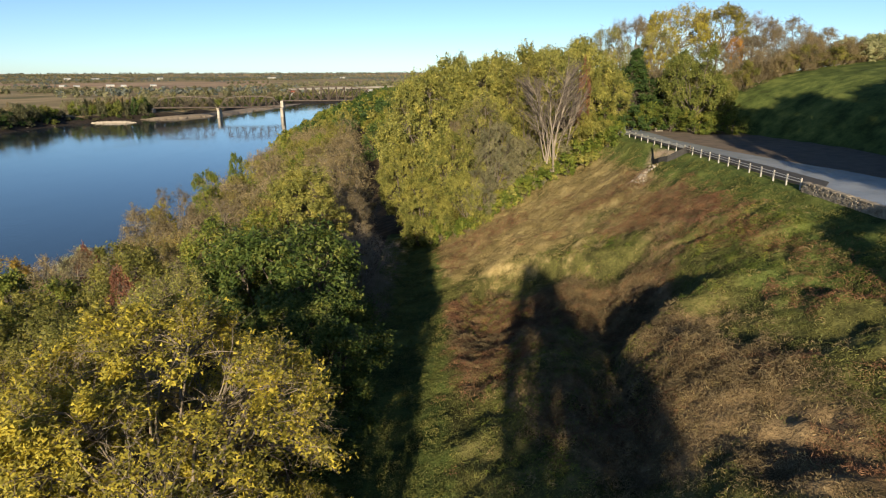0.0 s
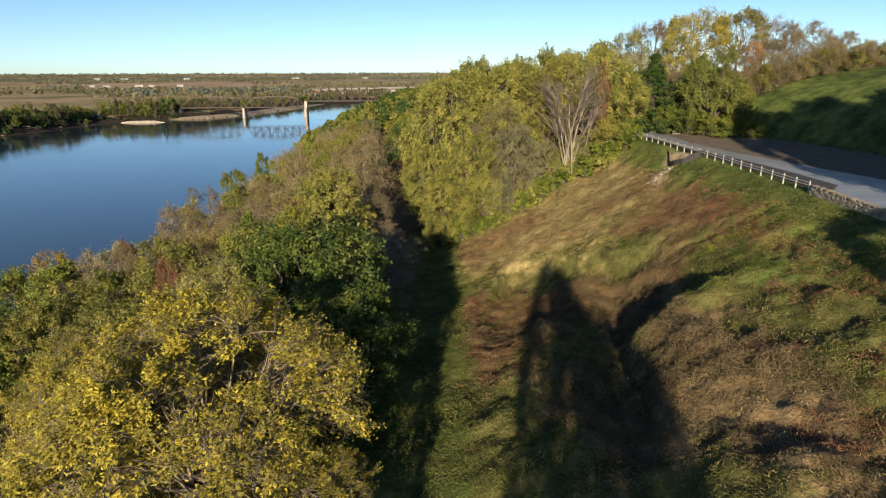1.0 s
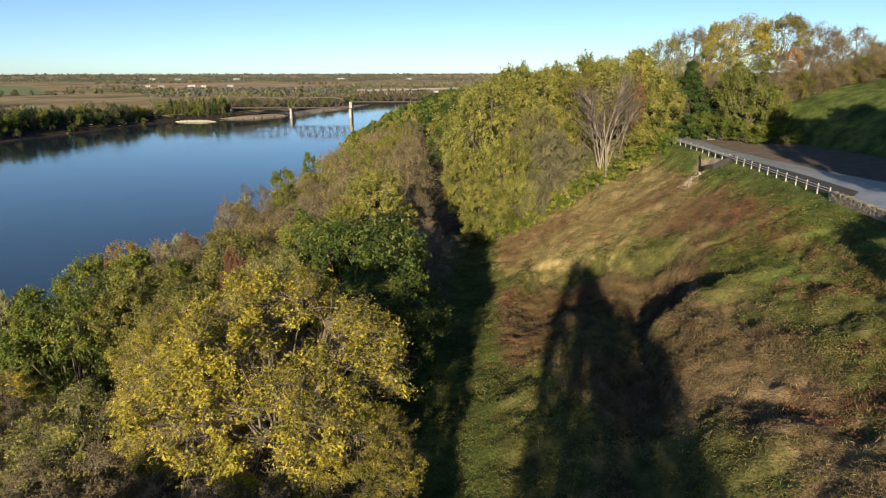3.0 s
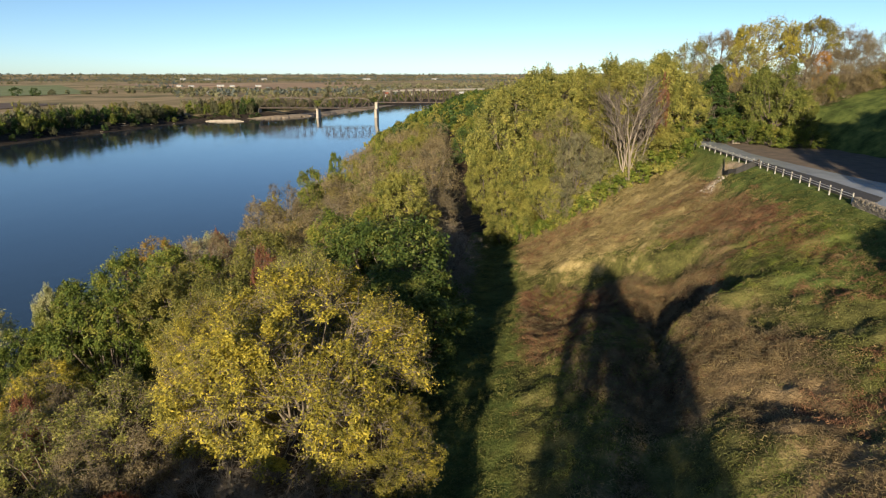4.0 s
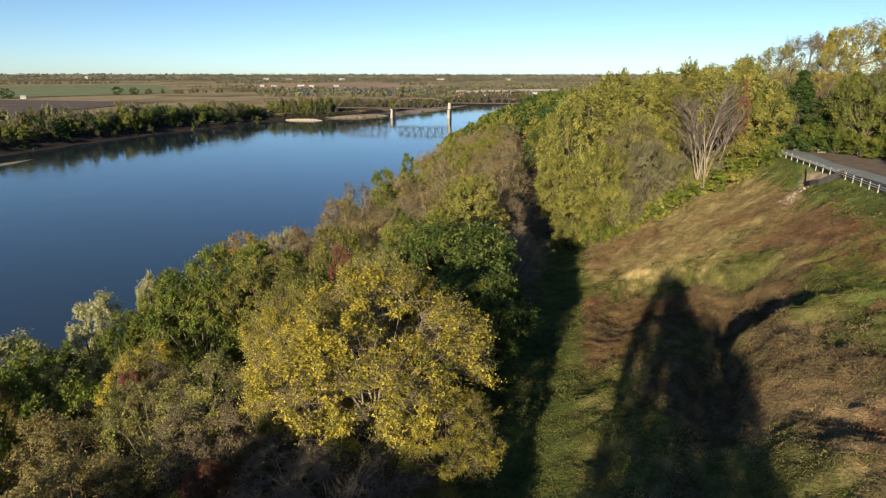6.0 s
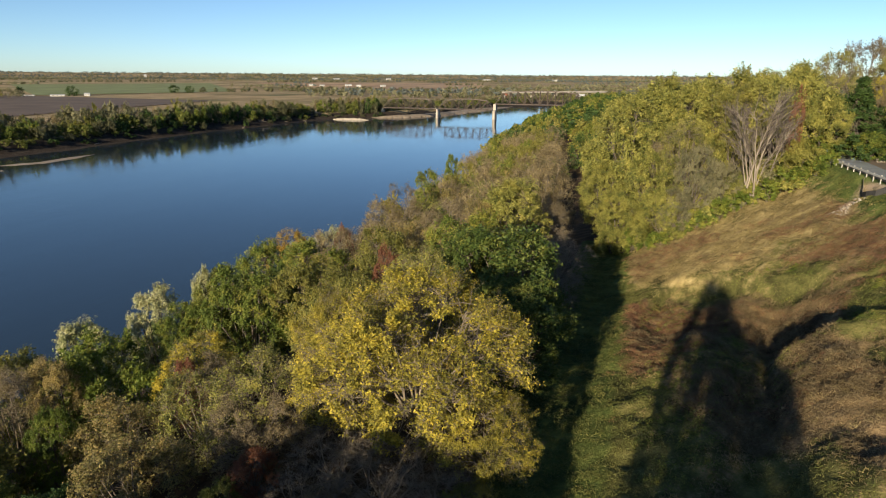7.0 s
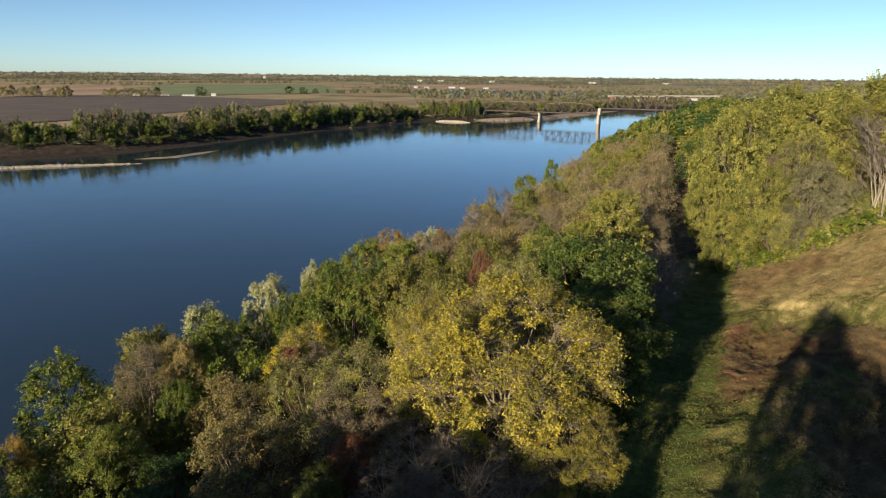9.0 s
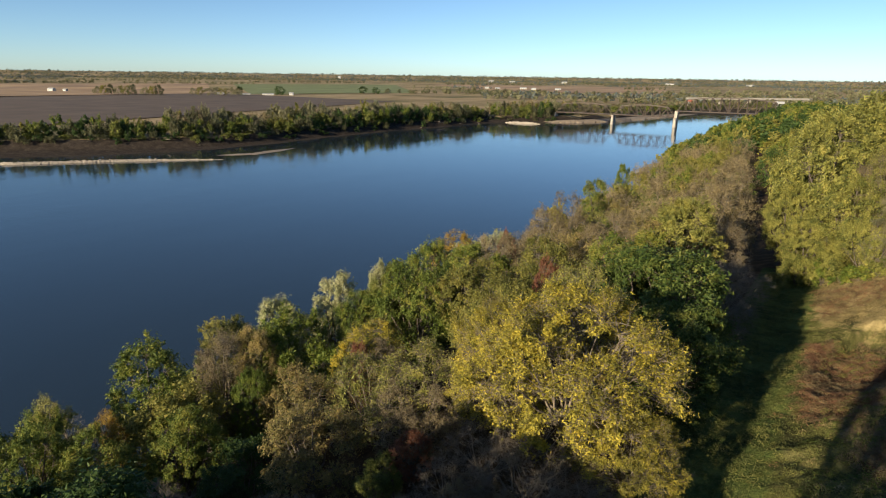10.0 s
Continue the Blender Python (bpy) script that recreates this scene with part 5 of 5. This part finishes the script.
while y > 35.6:
    for row in range(5):
        l, hgt = rng_s.uniform(0.2, 0.33), rng_s.uniform(0.11, 0.18)
        st = part("stone", shapes[int(rng_s.integers(0, 6))], stone_wall)
        yy_ = y - 0.1 * (row % 2) - rng_s.uniform(0, 0.07)
        st.matrix_basis = pose(fx(yy_) - 0.16 + rng_s.uniform(-0.025, 0.03), yy_, float(road_z(yy_)) - 0.28 + row * 0.148 + rng_s.uniform(-0.03, 0.03), *rng_s.uniform(-9, 9, 3)) @ Matrix.Diagonal((0.2, l, hgt, 1))
    st = part("stone", shapes[int(rng_s.integers(0, 6))], stone_wall)
    st.matrix_basis = pose(fx(y) + rng_s.uniform(-0.06, 0.06), y, float(road_z(y)) + 0.48 + rng_s.uniform(-0.02, 0.02), *rng_s.uniform(-3, 3, 3)) @ Matrix.Diagonal((0.46, rng_s.uniform(0.25, 0.32), 0.12, 1))
    y -= 0.245

# black silt fence round the washed-out gully, and stones below it
silt = tagged(new("silt_fence"), "sagging black fabric silt fence round a washed-out gully", "fence")
line = [(25.0, 66.4), (24.7, 65.2), (24.5, 64.6), (24.3, 63.8), (24.2, 62.4), (24.7, 61.4), (25.4, 61.0), (26.1, 60.9), (26.7, 61.0)]
vs, fs = [], []
for i, (x, y) in enumerate(line):
    z = gz(x, y)
    for o, h in ((-0.012, -0.2), (-0.012, 0.75 - 0.15 * (i % 2)), (0.012, 0.75 - 0.15 * (i % 2)), (0.012, -0.2)):
        vs.append((x + o, y + o, z + h))
    st = part("stake", mesh_from("stake", *box(0, 0, 0.25, 0.05, 0.05, 1.0), bark), silt)
    st.location = (x + 0.06, y + 0.06, z)
for i in range(len(line) - 1):
    for j in range(3):
        a = i * 4 + j
        fs.append((a, a + 1, a + 5, a + 4))
part("fabric", mesh_from("fabric", vs, fs, black_fabric), silt, "black woven fabric")
rock_rng = np.random.default_rng(15)
rock_shapes = []
for s in range(5):
    bm = bmesh.new()
    bmesh.ops.create_icosphere(bm, subdivisions=1, radius=0.5)
    for v in bm.verts:
        v.co *= 0.75 + 0.5 * rock_rng.random()
    me = bpy.data.meshes.new("rock")
    bm.to_mesh(me)
    bm.free()
    me.materials.append(rock_mat)
    rock_shapes.append(me)
for i in range(80):
    f = rock_rng.random()
    x, y = 23.9 - 3.0 * f + rock_rng.normal(0, 0.3), 62.4 - 1.2 * f + rock_rng.normal(0, 0.4)
    s = rock_rng.uniform(0.12, 0.36)
    r = tagged(new("rock", rock_shapes[i % 5]), "pale angular stone spilled down the slope", "rock", "stones below the gully")
    r.matrix_basis = pose(x, y, gz(x, y) + s * 0.2, *rock_rng.uniform(0, 360, 3)) @ Matrix.Scale(s, 4)
block = tagged(new("concrete_block", mesh_from("concrete_block", *box(0, 0, 0.22, 1.0, 0.3, 0.45), stone_mat)), "grey concrete barrier block beside the road", "barrier")
block.matrix_basis = pose(30.6, 79.5, float(road_z(79.5)) + 0.1, 0, 0, 12)


# ---- weeds and grass on the slope ----
def tufts(name, label, material, weight, count, size, tall, blades, seed, x0, x1, y0, y1, blade=0.15):
    """Low hummocks of matted stalks and leaves, all in one mesh."""
    rng = np.random.default_rng(seed)
    x, y = rng.uniform(x0, x1, count * 6), rng.uniform(y0, y1, count * 6)
    keep = np.nonzero(rng.random(count * 6) < weight(x, y))[0][:count]
    x, y = x[keep], y[keep]
    n, b = len(x), blades
    rad, h = np.repeat(rng.uniform(*size, n), b), np.repeat(rng.uniform(*tall, n), b)
    a, q = rng.uniform(0, 2 * math.pi, n * b), rng.random(n * b) ** 0.5
    px, py = np.repeat(x, b) + np.cos(a) * q * rad, np.repeat(y, b) + np.sin(a) * q * rad
    pz = ground_z(px, py) + h * (1 - q * q) * rng.uniform(0.35, 1.0, n * b) + 0.02
    out = np.stack([np.cos(a) * q * 0.8, np.sin(a) * q * 0.8, np.full(n * b, 0.3)], 1)
    v, f = leaf_blades(rng, np.stack([px, py, pz], 1), out, blade * 1.15, 0.3)
    return tagged(new(name, mesh_from(name, v, f, material)), label, "weeds", kind="stuff")


def w_dry(x, y):
    return np.clip(covers(x, y)["dry"] * 1.3 - 0.25, 0, 1) * (vnoise(x, y, 5, 41) > 0.42)


def w_russet(x, y):
    return np.clip(covers(x, y)["russet"] * 1.4, 0, 1)


def w_straw(x, y):
    return np.clip(covers(x, y)["straw"] + 0.12 * (x > 3) * (x < fence_x(y) - 2), 0, 1)


def w_grass(x, y):
    c = covers(x, y)
    return np.clip(0.9 - c["dry"] * 1.3 - c["straw"] - c["litter"] - 0.9 * (x > fence_x(y) - 0.6), 0, 1)


def w_clump(x, y):
    return np.clip((1.3 * covers(x, y)["dry"] - 0.2) * (vnoise(x, y, 4, 45) > 0.45), 0, 1)


def w_leafy(x, y):
    return np.clip(0.8 * (x > 3) * (x < fence_x(y) - 2) * (vnoise(x, y, 5, 47) > 0.56) * (y < 52), 0, 1)


tufts("dry_weeds", "dead brown weeds matted over the slope", WEEDS["dry"], w_dry, 5200, (0.2, 0.6), (0.10, 0.38), 40, 61, 1, 26, 8, 78, 0.10)
tufts("tall_weeds", "taller dead weeds standing in clumps on the slope", WEEDS["dry"], w_clump, 900, (0.3, 0.7), (0.35, 0.8), 100, 65, 1, 26, 8, 56, 0.11)
tufts("leafy_weeds", "green leafy weeds scattered among the dead growth", LEAVES["green"], w_leafy, 1100, (0.2, 0.6), (0.12, 0.5), 50, 66, 1, 26, 8, 60, 0.11)
tufts("russet_weeds", "russet dead weeds in patches on the slope", WEEDS["russet"], w_russet, 4200, (0.2, 0.65), (0.10, 0.4), 42, 62, -1, 27, 8, 78, 0.11)
tufts("straw_grass", "dry straw-coloured grass on the slope", WEEDS["straw"], w_straw, 4600, (0.2, 0.55), (0.06, 0.28), 30, 63, 1, 27, 8, 78, 0.13)
tufts("grass", "rough green grass on the slope and beside the path", WEEDS["grass"], w_grass, 6400, (0.2, 0.6), (0.05, 0.24), 28, 64, -4.5, 27, 8, 80, 0.12)
